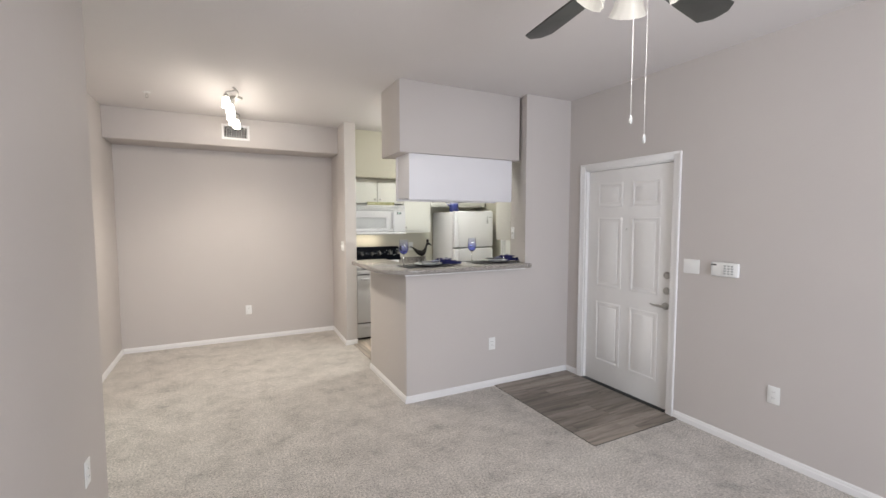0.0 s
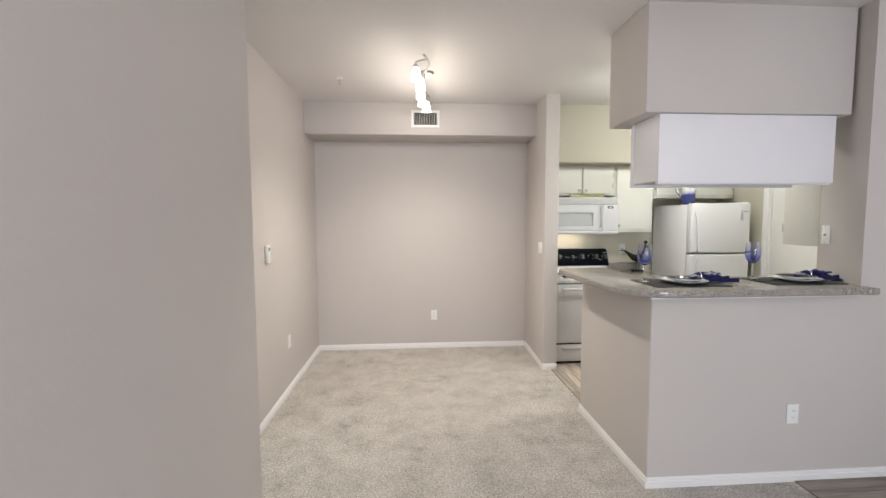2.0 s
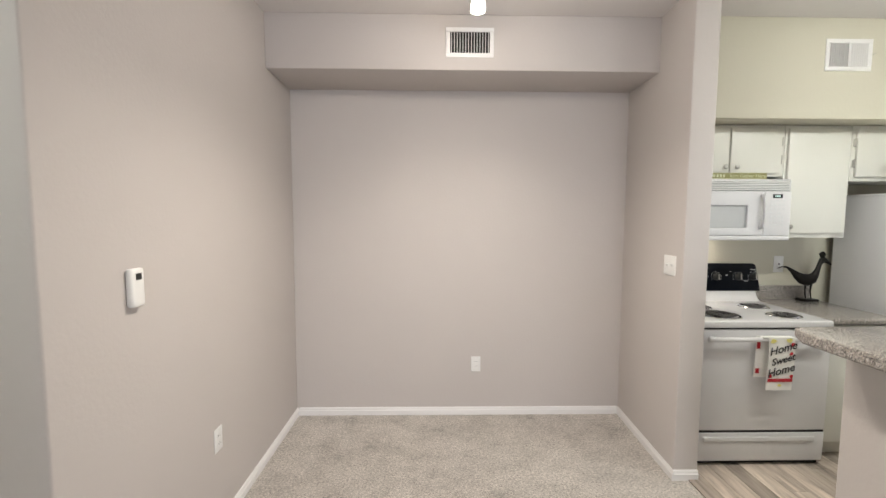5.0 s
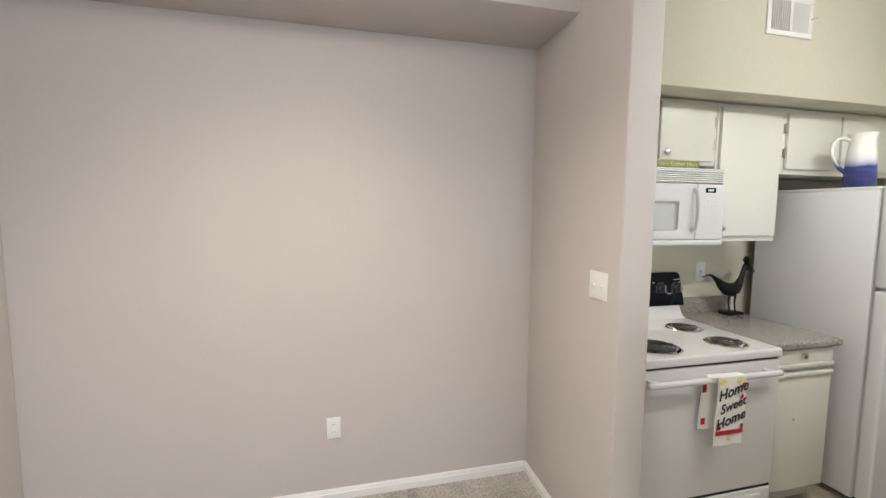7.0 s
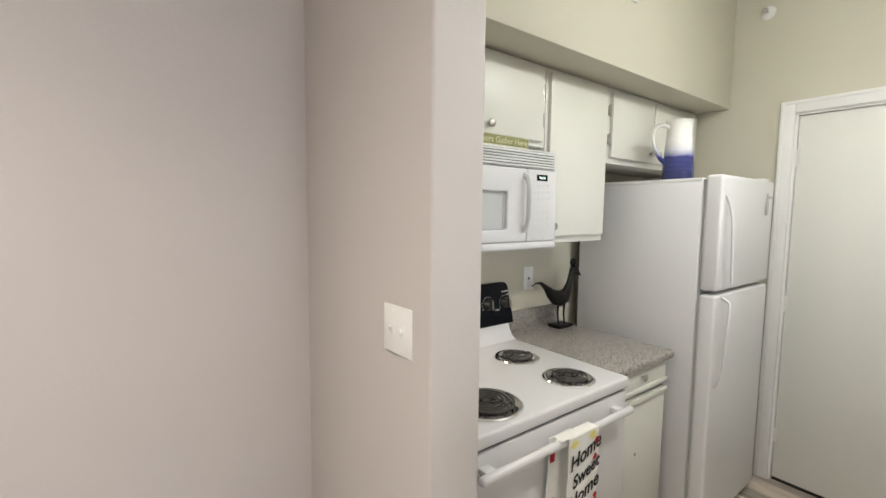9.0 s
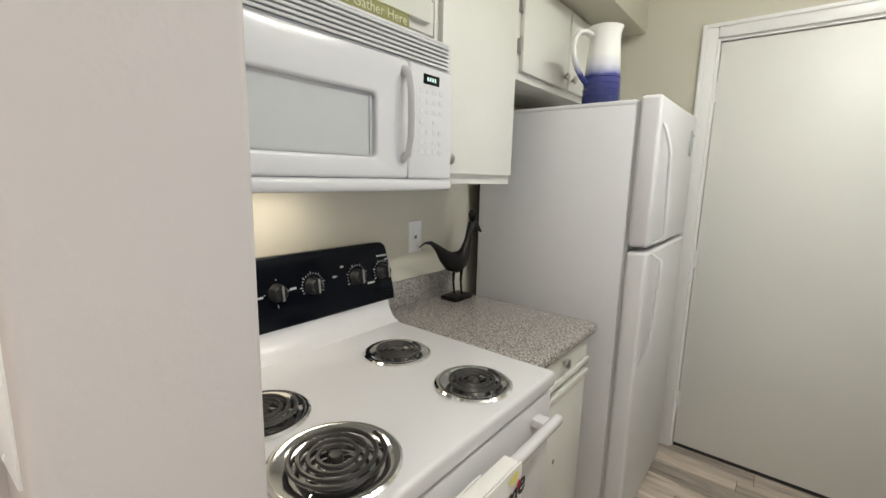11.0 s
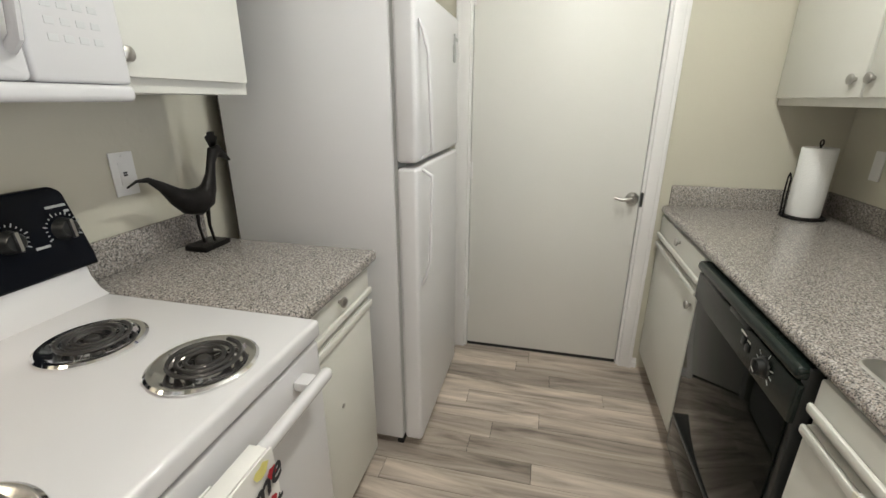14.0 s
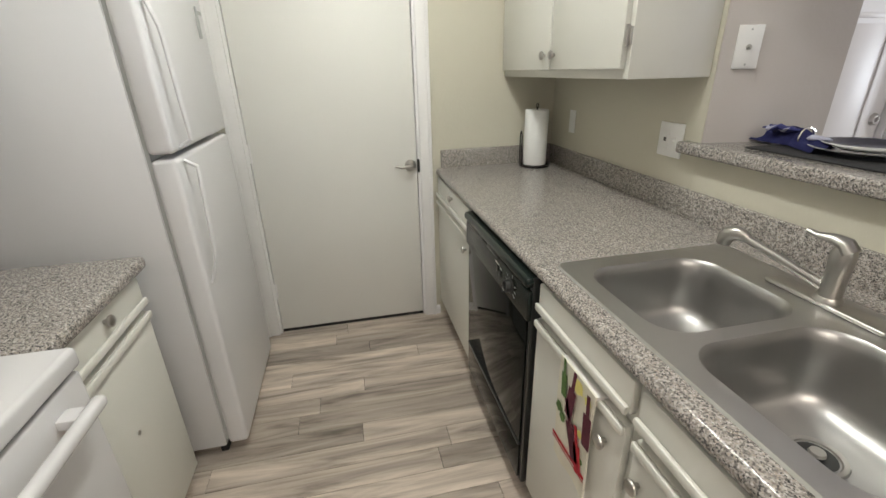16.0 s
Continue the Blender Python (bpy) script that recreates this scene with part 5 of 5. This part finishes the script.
def place(x, y, seed, tag):
    solo("placemat", bx(x - 0.225, x + 0.225, y - 0.13, y + 0.175, 1.1655, 1.1695, 0.0015), MATBLK, (x, y, 1.1655), "charcoal woven placemat on the bar top", "placemat", "place settings on the bar")
    p = thing("plate", (x + 0.02, y + 0.005, 1.1698), "stacked white dinner plate and dark-centred side plate", "plate", "place settings on the bar")
    c0 = (x + 0.02, y + 0.005, 1.1698)
    part("dinner_plate", lathe([(0, 0.004), (0.07, 0.004), (0.085, 0.009), (0.125, 0.018), (0.127, 0.0205), (0.123, 0.0205), (0.085, 0.0125), (0, 0.008)], c0, 48), CHINA, p)
    part("side_plate", lathe([(0, 0.0135), (0.055, 0.0135), (0.068, 0.019), (0.100, 0.030), (0.102, 0.0325), (0.099, 0.0325)], c0, 48), CHINA, p)
    part("dark_well", lathe([(0.0985, 0.0318), (0.068, 0.0225), (0.055, 0.0172), (0, 0.0168)], c0, 48), NAVYCH, p, "dark glazed centre")
    rnd = random.Random(seed)
    n = thing("napkin", (x + 0.15, y + 0.02, 1.1700), "navy cloth napkin gathered loosely beside the plate", "napkin", "place settings on the bar")
    bm = bmesh.new()
    nu, nv = 26, 14
    g = []
    for i in range(nu + 1):
        row = []
        for k in range(nv + 1):
            u, v = i / nu, k / nv
            w = 0.018 + 0.055 * abs(u - 0.42) ** 0.8
            h = 0.012 + 0.034 * math.exp(-((u - 0.42) / 0.28) ** 2) + 0.013 * math.sin(11 * v + 4 * u + seed) * (0.3 + u) + 0.008 * math.sin(23 * v - 9 * u)
            row.append(bm.verts.new((x + 0.06 + 0.27 * u + 0.01 * math.sin(8 * v), y - 0.020 + 0.10 * (1 - u) + 0.03 * u + (v - 0.5) * 2 * w, 1.1710 + max(0.003, h * (1 - (2 * v - 1) ** 4)))))
        g.append(row)
    for i in range(nu):
        for k in range(nv):
            bm.faces.new((g[i][k], g[i + 1][k], g[i + 1][k + 1], g[i][k + 1]))
    bmesh.ops.solidify(bm, geom=bm.faces[:], thickness=0.0022)
    part("cloth", bm, NAPKIN, n)
    for q in range(5):
        u0, v0 = rnd.random() * 0.6, rnd.random() - 0.5
        pts = [(x + 0.06 + 0.26 * (u0 + 0.08 * s_) + 0.0, y + 0.005 + 0.07 * (1 - u0) + 0.06 * v0 + 0.012 * math.sin(2.4 * s_ + q), 1.1715 + 0.030 + 0.018 * math.exp(-((u0 - 0.4) / 0.3) ** 2) + 0.006 * math.sin(3 * s_ + q)) for s_ in range(5)]
        part("folded_edge", tube(pts, [0.002, 0.006, 0.008, 0.006, 0.002], 8, 2.2), NAPEDGE if q % 2 else NAPKIN, n)
    part("napkin_ring", tube([(x + 0.145, y + 0.055 + 0.026 * math.cos(radians(a)), 1.1715 + 0.030 + 0.026 * math.sin(radians(a))) for a in range(0, 360, 20)], 0.004, 8, closed=True), CHROME, n, "silver napkin ring")


place(1.960, 3.455, 2, "a")
place(2.690, 3.475, 5, "b")
wine_glass(1.765, 3.520, "clear wine glass shading to cobalt blue on the bar")
wine_glass(2.515, 3.590, "clear wine glass shading to cobalt blue on the bar")


# ---- wall plates and fixtures ----
def plate(name, m, w, h, label, category, kind_):
    """A wall plate in its own xz plane, facing -y before the pose m."""
    base = m.translation.copy()
    o = thing(name, base, label, category)
    part("cover_plate", moved(bx(-w / 2, w / 2, -0.006, -0.0006, -h / 2, h / 2, 0.003), m), PLASTW, o)
    gangs = 2 if w > 0.1 else 1
    for gi in range(gangs):
        gx = (gi - (gangs - 1) / 2) * 0.046
        what = kind_[gi % len(kind_)]
        if what == "o":
            for s in (-1, 1):
                rc_ = part("receptacle", moved(cyl((gx, -0.006, s * 0.02), 0.0165, -0.002, "y", 20), m), PLASTW, o)
                part("slot", moved(join(bx(gx - 0.007, gx - 0.005, -0.0086, -0.0079, s * 0.02 - 0.003, s * 0.02 + 0.005), bx(gx + 0.005, gx + 0.007, -0.0086, -0.0079, s * 0.02 - 0.003, s * 0.02 + 0.005)), m), BLACKP, rc_)
        elif what == "s":
            part("toggle", moved(join(bx(gx - 0.005, gx + 0.005, -0.008, -0.0055, -0.012, 0.012, 0.001), bx(gx - 0.0035, gx + 0.0035, -0.017, -0.006, 0.000, 0.009, 0.001)), m), PLASTW, o)
        elif what == "d":
            part("insert", moved(bx(gx - 0.016, gx + 0.016, -0.008, -0.0055, -0.033, 0.033, 0.001), m), PLASTW, o)
            part("test_button", moved(join(bx(gx - 0.006, gx + 0.006, -0.0092, -0.0079, 0.001, 0.006), bx(gx - 0.006, gx + 0.006, -0.0092, -0.0079, -0.006, -0.001)), m), BLACKP, o)
        elif what == "c":
            part("jack", moved(lathe([(0.008, 0), (0.008, 0.003), (0.0045, 0.003), (0.0045, 0.010), (0, 0.010)], (gx, -0.006, 0), 12, "y"), m @ Matrix.Translation((0, -0.012, 0)) @ Matrix.Rotation(radians(180), 4, "Z") @ Matrix.Translation((0, 0, 0))), NICKEL, o)
        for s in (-1, 1):
            part("screw", moved(cyl((gx, -0.006, s * (h / 2 - 0.012)), 0.003, -0.001, "y", 8), m), GREYPR if what in "c" else PLASTW, o)
    return o


SOUTHF = lambda x, y, z: pose(x, y, z)
WESTF = lambda x, y, z: pose(x, y, z, 0, 0, -90)
EASTF = lambda x, y, z: pose(x, y, z, 0, 0, 90)
NORTHF = lambda x, y, z: pose(x, y, z, 0, 0, 180)
plate("wall_outlet", SOUTHF(0.605, ALC_B, 0.40), 0.072, 0.117, "white duplex outlet low on the alcove wall", "outlet", "o")
plate("wall_outlet", SOUTHF(2.575, KF_OUT, 0.41), 0.072, 0.117, "white duplex outlet low on the half wall", "outlet", "o")
ORIGIN = KITCHEN
plate("wall_outlet", SOUTHF(2.866, KIT_B, 1.177), 0.075, 0.125, "white test-button outlet above the counter", "outlet", "d")
ORIGIN = LIVING
plate("wall_outlet", EASTF(ALC_L, 4.916, 0.455), 0.072, 0.117, "white duplex outlet low on the dining wall", "outlet", "o")
plate("wall_outlet", WESTF(ENT_X, 1.416, 0.433), 0.072, 0.117, "white duplex outlet low on the entry wall", "outlet", "o")
plate("wall_outlet", EASTF(NEAR_X, 2.348, 0.447), 0.072, 0.117, "white duplex outlet low on the near wall", "outlet", "o")
plate("light_switch", pose(1.6910, 5.404, 1.250, 0, 0, -87.3), 0.118, 0.117, "white double toggle switch on the alcove partition", "switch", "s")
plate("light_switch", SOUTHF(-0.958, HALL_Y, 1.240), 0.075, 0.12, "white single toggle switch in the hall", "switch", "s")
ORIGIN = KITCHEN
plate("light_switch", NORTHF(3.831, KF_IN, 1.148), 0.055, 0.11, "narrow white switch plate above the counter", "switch", "b")
plate("wall_outlet", NORTHF(3.124, KF_IN, 1.155), 0.118, 0.117, "white double-gang outlet and switch by the bar", "outlet", "ds")
ORIGIN = LIVING
plate("cable_plate", pose(3.0262, 3.610, 1.445, 0, 0, -103.6), 0.075, 0.12, "white cable jack plate on the wall end", "wall plate", "c")

ak = thing("alarm_keypad", (ENT_X - 0.012, 1.748, 1.224), "white alarm keypad with grey buttons on the entry wall", "keypad")
part("body", bx(ENT_X - 0.028, ENT_X - 0.001, 1.655, 1.842, 1.176, 1.276, 0.008, 3), PLASTW, ak)
part("flap", bx(ENT_X - 0.031, ENT_X - 0.0275, 1.668, 1.765, 1.184, 1.268, 0.003), PLASTW, ak)
for r in range(4):
    for q in range(3):
        part("button", bx(ENT_X - 0.034, ENT_X - 0.0305, 1.684 + 0.024 * q, 1.700 + 0.024 * q, 1.194 + 0.018 * r, 1.205 + 0.018 * r, 0.001, 1), GREYPR, ak)
part("screen", bx(ENT_X - 0.0295, ENT_X - 0.0275, 1.800, 1.835, 1.252, 1.262), BLACKP, ak)
solo("blank_plate", bx(ENT_X - 0.007, ENT_X - 0.0006, 1.938, 2.062, 1.172, 1.280, 0.003), PLASTW, (ENT_X, 2.0, 1.226), "white blank wall plate beside the entry door", "wall plate")
th = thing("thermostat", (ALC_L + 0.012, 4.387, 1.288), "slim white thermostat on the dining wall", "thermostat")
part("body", bx(ALC_L + 0.0006, ALC_L + 0.026, 4.355, 4.42, 1.221, 1.356, 0.009, 3), PLASTW, th)
part("screen", bx(ALC_L + 0.0255, ALC_L + 0.0275, 4.375, 4.402, 1.316, 1.339), BLACKP, th)


def vent(name, x0, x1, z0, z1, y, n, damper, label):
    """Wall register facing -y."""
    o = thing(name, ((x0 + x1) / 2, y, (z0 + z1) / 2), label, "vent")
    f = 0.026
    part("rim", join(bx(x0, x1, y - 0.008, y - 0.0006, z0, z0 + f, 0.002), bx(x0, x1, y - 0.008, y - 0.0006, z1 - f, z1, 0.002), bx(x0, x0 + f, y - 0.008, y - 0.0006, z0 + f, z1 - f, 0.002), bx(x1 - f, x1, y - 0.008, y - 0.0006, z0 + f, z1 - f, 0.002)), TRIM, o)
    part("backing", bx(x0 + f, x1 - f, y - 0.0016, y - 0.0006, z0 + f, z1 - f), DARK, o)
    for i in range(n):
        x = x0 + f + (x1 - x0 - 2 * f) * (i + 0.5) / n
        a = 32 if damper and i > n / 2 else 0
        part("slat", moved(bx(-0.0022 if damper else -0.0016, 0.0022 if damper else 0.0016, -0.005, 0.005, z0 + f, z1 - f), Matrix.Translation((x, y - 0.007, 0)) @ Matrix.Rotation(radians(a), 4, "Z")), TRIM, o)
    if damper:
        part("mullion", bx((x0 + x1) / 2 - 0.006, (x0 + x1) / 2 + 0.006, y - 0.011, y - 0.001, z0 + f, z1 - f), TRIM, o)
        part("damper_lever", tube([(x1 - 0.012, y - 0.007, (z0 + z1) / 2), (x1 - 0.006, y - 0.022, (z0 + z1) / 2), (x1 + 0.004, y - 0.026, (z0 + z1) / 2 + 0.005)], 0.0022, 6), NICKEL, o)
    return o


vent("wall_vent", 0.353, 0.652, 2.522, 2.700, 5.65, 14, False, "white louvred air register on the alcove soffit")
ORIGIN = KITCHEN
vent("wall_vent", 2.675, 2.972, 2.455, 2.65, 5.557, 18, True, "white louvred air register with damper on the kitchen soffit")

ORIGIN = LIVING


def sprinkler(c, axis_m, label):
    o = thing("fire_sprinkler", c, label, "sprinkler")
    m = Matrix.Translation(c) @ axis_m
    part("escutcheon", moved(lathe([(0.034, 0.0006), (0.036, 0.003), (0.030, 0.008), (0.016, 0.012), (0, 0.012)], (0, 0, 0), 24), m), TRIM, o)
    part("head", moved(join(cyl((0, 0, 0.012), 0.008, 0.02, "z", 12), tube([(0.010, 0, 0.03), (0.012, 0, 0.042), (0, 0, 0.052), (-0.012, 0, 0.042), (-0.010, 0, 0.03)], 0.0025, 6), cyl((0, 0, 0.052), 0.014, 0.002, "z", 16)), m), CHROME, o)


sprinkler((-0.262, 4.886, CZ), Matrix.Rotation(radians(180), 4, "X"), "small ceiling fire sprinkler in the dining alcove")
sprinkler((-1.285, HALL_Y, 2.198), Matrix.Rotation(radians(90), 4, "X"), "sidewall fire sprinkler high in the hall")
ORIGIN = KITCHEN
sprinkler((END_X, 5.395, 2.654), Matrix.Rotation(radians(-90), 4, "Y"), "sidewall fire sprinkler above the utility door")

ORIGIN = LIVING

# ---- lamps ----
tl = thing("track_light", (0.47, 4.71, CZ), "brushed nickel five-lamp track light with frosted shades", "ceiling light")
part("canopy", lathe([(0, -0.022), (0.05, -0.020), (0.06, -0.006), (0.06, -0.0006)], (0.49, 4.71, CZ), 28), NICKEL, tl)
wave = [(0.455 + 0.055 * math.sin(i / 24 * 2 * math.pi * 1.15 + 0.4) + 0.05 * (i / 24 - 0.5), 4.16 + 1.09 * i / 24, CZ - 0.060) for i in range(25)]
part("rail", tube(wave, 0.008, 8), NICKEL, tl, "wavy nickel rail")
part("rail_stem", cyl((0.47, 4.71, CZ - 0.060), 0.008, 0.05, "z", 10), NICKEL, tl)


def lamp_head(parent, sx, sy, at):
    sh = part("lamp_head", join(tube([(at[0], at[1], CZ - 0.06), (sx, sy, CZ - 0.085), (sx, sy, CZ - 0.105)], 0.006, 8), lathe([(0.012, 0.0), (0.020, -0.010), (0.023, -0.028), (0.020, -0.030)], (sx, sy, CZ - 0.100), 20)), NICKEL, parent)
    part("shade", lathe([(0.020, -0.018), (0.030, -0.045), (0.036, -0.080), (0.038, -0.112), (0.035, -0.112), (0.033, -0.080), (0.027, -0.045), (0.010, -0.024)], (sx, sy, CZ - 0.106), 24), TRACKG, sh, "lit frosted glass shade")


for sx, sy in SHADES:
    lamp_head(tl, sx, sy, (min(wave, key=lambda w: abs(w[1] - sy))[0], sy))
ORIGIN = KITCHEN
kl = thing("track_light", (2.80, 4.60, CZ), "brushed nickel four-lamp track light over the kitchen", "ceiling light")
part("canopy", lathe([(0, -0.022), (0.05, -0.020), (0.06, -0.006), (0.06, -0.0006)], (2.80, 4.60, CZ), 28), NICKEL, kl)
kwave = [(2.13 + 1.34 * i / 24, 4.60 + 0.03 * math.sin(i / 24 * 2 * math.pi * 1.7), CZ - 0.060) for i in range(25)]
part("rail", tube(kwave, 0.008, 8), NICKEL, kl, "wavy nickel rail")
part("rail_stem", cyl((2.80, 4.60, CZ - 0.060), 0.008, 0.05, "z", 10), NICKEL, kl)
for sx, sy, *_ in KSHADES:
    lamp_head(kl, sx, sy, (sx, min(kwave, key=lambda w: abs(w[0] - sx))[1]))
ORIGIN = LIVING
hl = thing("ceiling_light", (-1.75, 3.25, 2.40), "round frosted ceiling light in the hall", "ceiling light")
part("dome", lathe([(0.15, -0.03), (0.14, -0.06), (0.09, -0.09), (0, -0.10)], (-1.75, 3.25, 2.40), 32), DIFF, hl)
part("rim", lathe([(0.16, -0.0006), (0.165, -0.02), (0.15, -0.032)], (-1.75, 3.25, 2.40), 32), NICKEL, hl)

cf = thing("ceiling_fan", (FAN[0], FAN[1], CZ), "dark-bladed ceiling fan with fluted glass light kit", "ceiling fan")
part("canopy", lathe([(0, -0.06), (0.03, -0.058), (0.065, -0.02), (0.07, -0.0006)], (FAN[0], FAN[1], CZ), 28), NICKEL, cf)
part("downrod", cyl((FAN[0], FAN[1], CZ - 0.20), 0.013, 0.15, "z", 14), NICKEL, cf)
part("motor", lathe([(0, -0.19), (0.06, -0.195), (0.115, -0.225), (0.125, -0.27), (0.11, -0.32), (0.07, -0.345), (0, -0.35)], (FAN[0], FAN[1], CZ), 36), NICKEL, cf)
for a in (10, 82, 154, 226, 298):
    m = Matrix.Translation((FAN[0], FAN[1], CZ - 0.335)) @ Matrix.Rotation(radians(a), 4, "Z")
    bl = part("blade", moved(prism([(0.20, -0.05), (0.24, -0.058), (0.40, -0.068), (0.615, -0.074), (0.655, -0.040), (0.66, 0.02), (0.615, 0.070), (0.40, 0.066), (0.24, 0.058), (0.20, 0.05)], -0.004, 0.004, 0.002), m @ Matrix.Rotation(radians(-12), 4, "X")), BLADE, cf, "dark brown-black wooden blade")
    part("blade_arm", moved(tube([(0.10, 0, 0.02), (0.16, 0, 0.0), (0.24, 0, 0.006)], [0.012, 0.010, 0.012], 8, 2.0), m), NICKEL, bl)
part("light_hub", lathe([(0, -0.35), (0.05, -0.352), (0.06, -0.40), (0.045, -0.44), (0, -0.45)], (FAN[0], FAN[1], CZ), 24), NICKEL, cf)
for a in FAN_ARMS:
    m = Matrix.Translation((FAN[0], FAN[1], CZ - 0.322)) @ Matrix.Rotation(radians(a), 4, "Z") @ Matrix.Translation((0.07, 0, 0)) @ Matrix.Rotation(radians(-36), 4, "Y")
    sh = part("light_arm", moved(cyl((0, 0, -0.045), 0.020, 0.06, "z", 14), m), NICKEL, cf)
    sb = lathe([(0.022, -0.03), (0.034, -0.055), (0.043, -0.09), (0.052, -0.125), (0.066, -0.152), (0.063, -0.152), (0.049, -0.125), (0.031, -0.09), (0.030, -0.055), (0.018, -0.035)], (0, 0, 0), 36)
    for v in sb.verts:
        k = 1 + 0.03 * math.cos(12 * math.atan2(v.co.y, v.co.x)) * min(1, max(0, (-v.co.z - 0.05) / 0.1))
        v.co.x, v.co.y = v.co.x * k, v.co.y * k
    part("shade", moved(sb, m), FANG, sh, "lit fluted bell glass")
    part("bulb", moved(lathe([(0, -0.03), (0.014, -0.04), (0.024, -0.075), (0.020, -0.10), (0, -0.112)], (0, 0, 0), 16), m), TRACKG, sh)
for (dx, dy, zl) in ((0.006, 0.015, 1.905), (0.070, 0.010, 1.845)):
    ch = part("pull_chain", cyl((FAN[0] + dx, FAN[1] + dy, zl + 0.03), 0.0008, CZ - 0.42 - zl - 0.03, "z", 6), GREYPR, cf)
    part("fob", lathe([(0, 0), (0.005, 0.004), (0.006, 0.018), (0.002, 0.032), (0, 0.032)], (FAN[0] + dx, FAN[1] + dy, zl), 12), GREYPR, ch)


# ---- vinyl plank floors ----
def planks(parent_name, label, x0, x1, y0, y1, along, material, w=0.102, length=0.92):
    fl = thing(parent_name, ((x0 + x1) / 2, (y0 + y1) / 2, 0), label, "floor", kind="structure")
    part("subfloor", bx(x0, x1, y0, y1, 0.0005, 0.0028), DARK, fl)
    cache = {}
    rnd = random.Random(11 if along == "x" else 23)
    a0, a1, b0, b1 = (x0, x1, y0, y1) if along == "x" else (y0, y1, x0, x1)
    b = b0
    while b < b1 - 0.01:
        bw_ = min(w, b1 - b)
        a = a0 - rnd.random() * length
        while a < a1 - 0.01:
            s0, s1 = max(a, a0), min(a + length, a1)
            a += length
            if s1 - s0 < 0.02:
                continue
            key = (round(s1 - s0, 3), round(bw_, 3))
            if key not in cache:
                l_, w_ = s1 - s0 - 0.0018, bw_ - 0.0018
                bm = bx(-l_ / 2, l_ / 2, -w_ / 2, w_ / 2, 0, 0.0035, 0.0007, 1) if along == "x" else bx(-w_ / 2, w_ / 2, -l_ / 2, l_ / 2, 0, 0.0035, 0.0007, 1)
                cache[key] = finish(bm, "plank", material)
            ob = new("plank", cache[key])
            ob.parent = fl
            ca, cb = (s0 + s1) / 2, b + bw_ / 2
            ob.location = Vector((ca, cb, 0.003) if along == "x" else (cb, ca, 0.003)) - BASE[fl.name]
        b += w
    return fl


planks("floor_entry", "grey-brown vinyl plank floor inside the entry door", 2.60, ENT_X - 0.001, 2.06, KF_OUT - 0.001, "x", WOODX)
ORIGIN = KITCHEN
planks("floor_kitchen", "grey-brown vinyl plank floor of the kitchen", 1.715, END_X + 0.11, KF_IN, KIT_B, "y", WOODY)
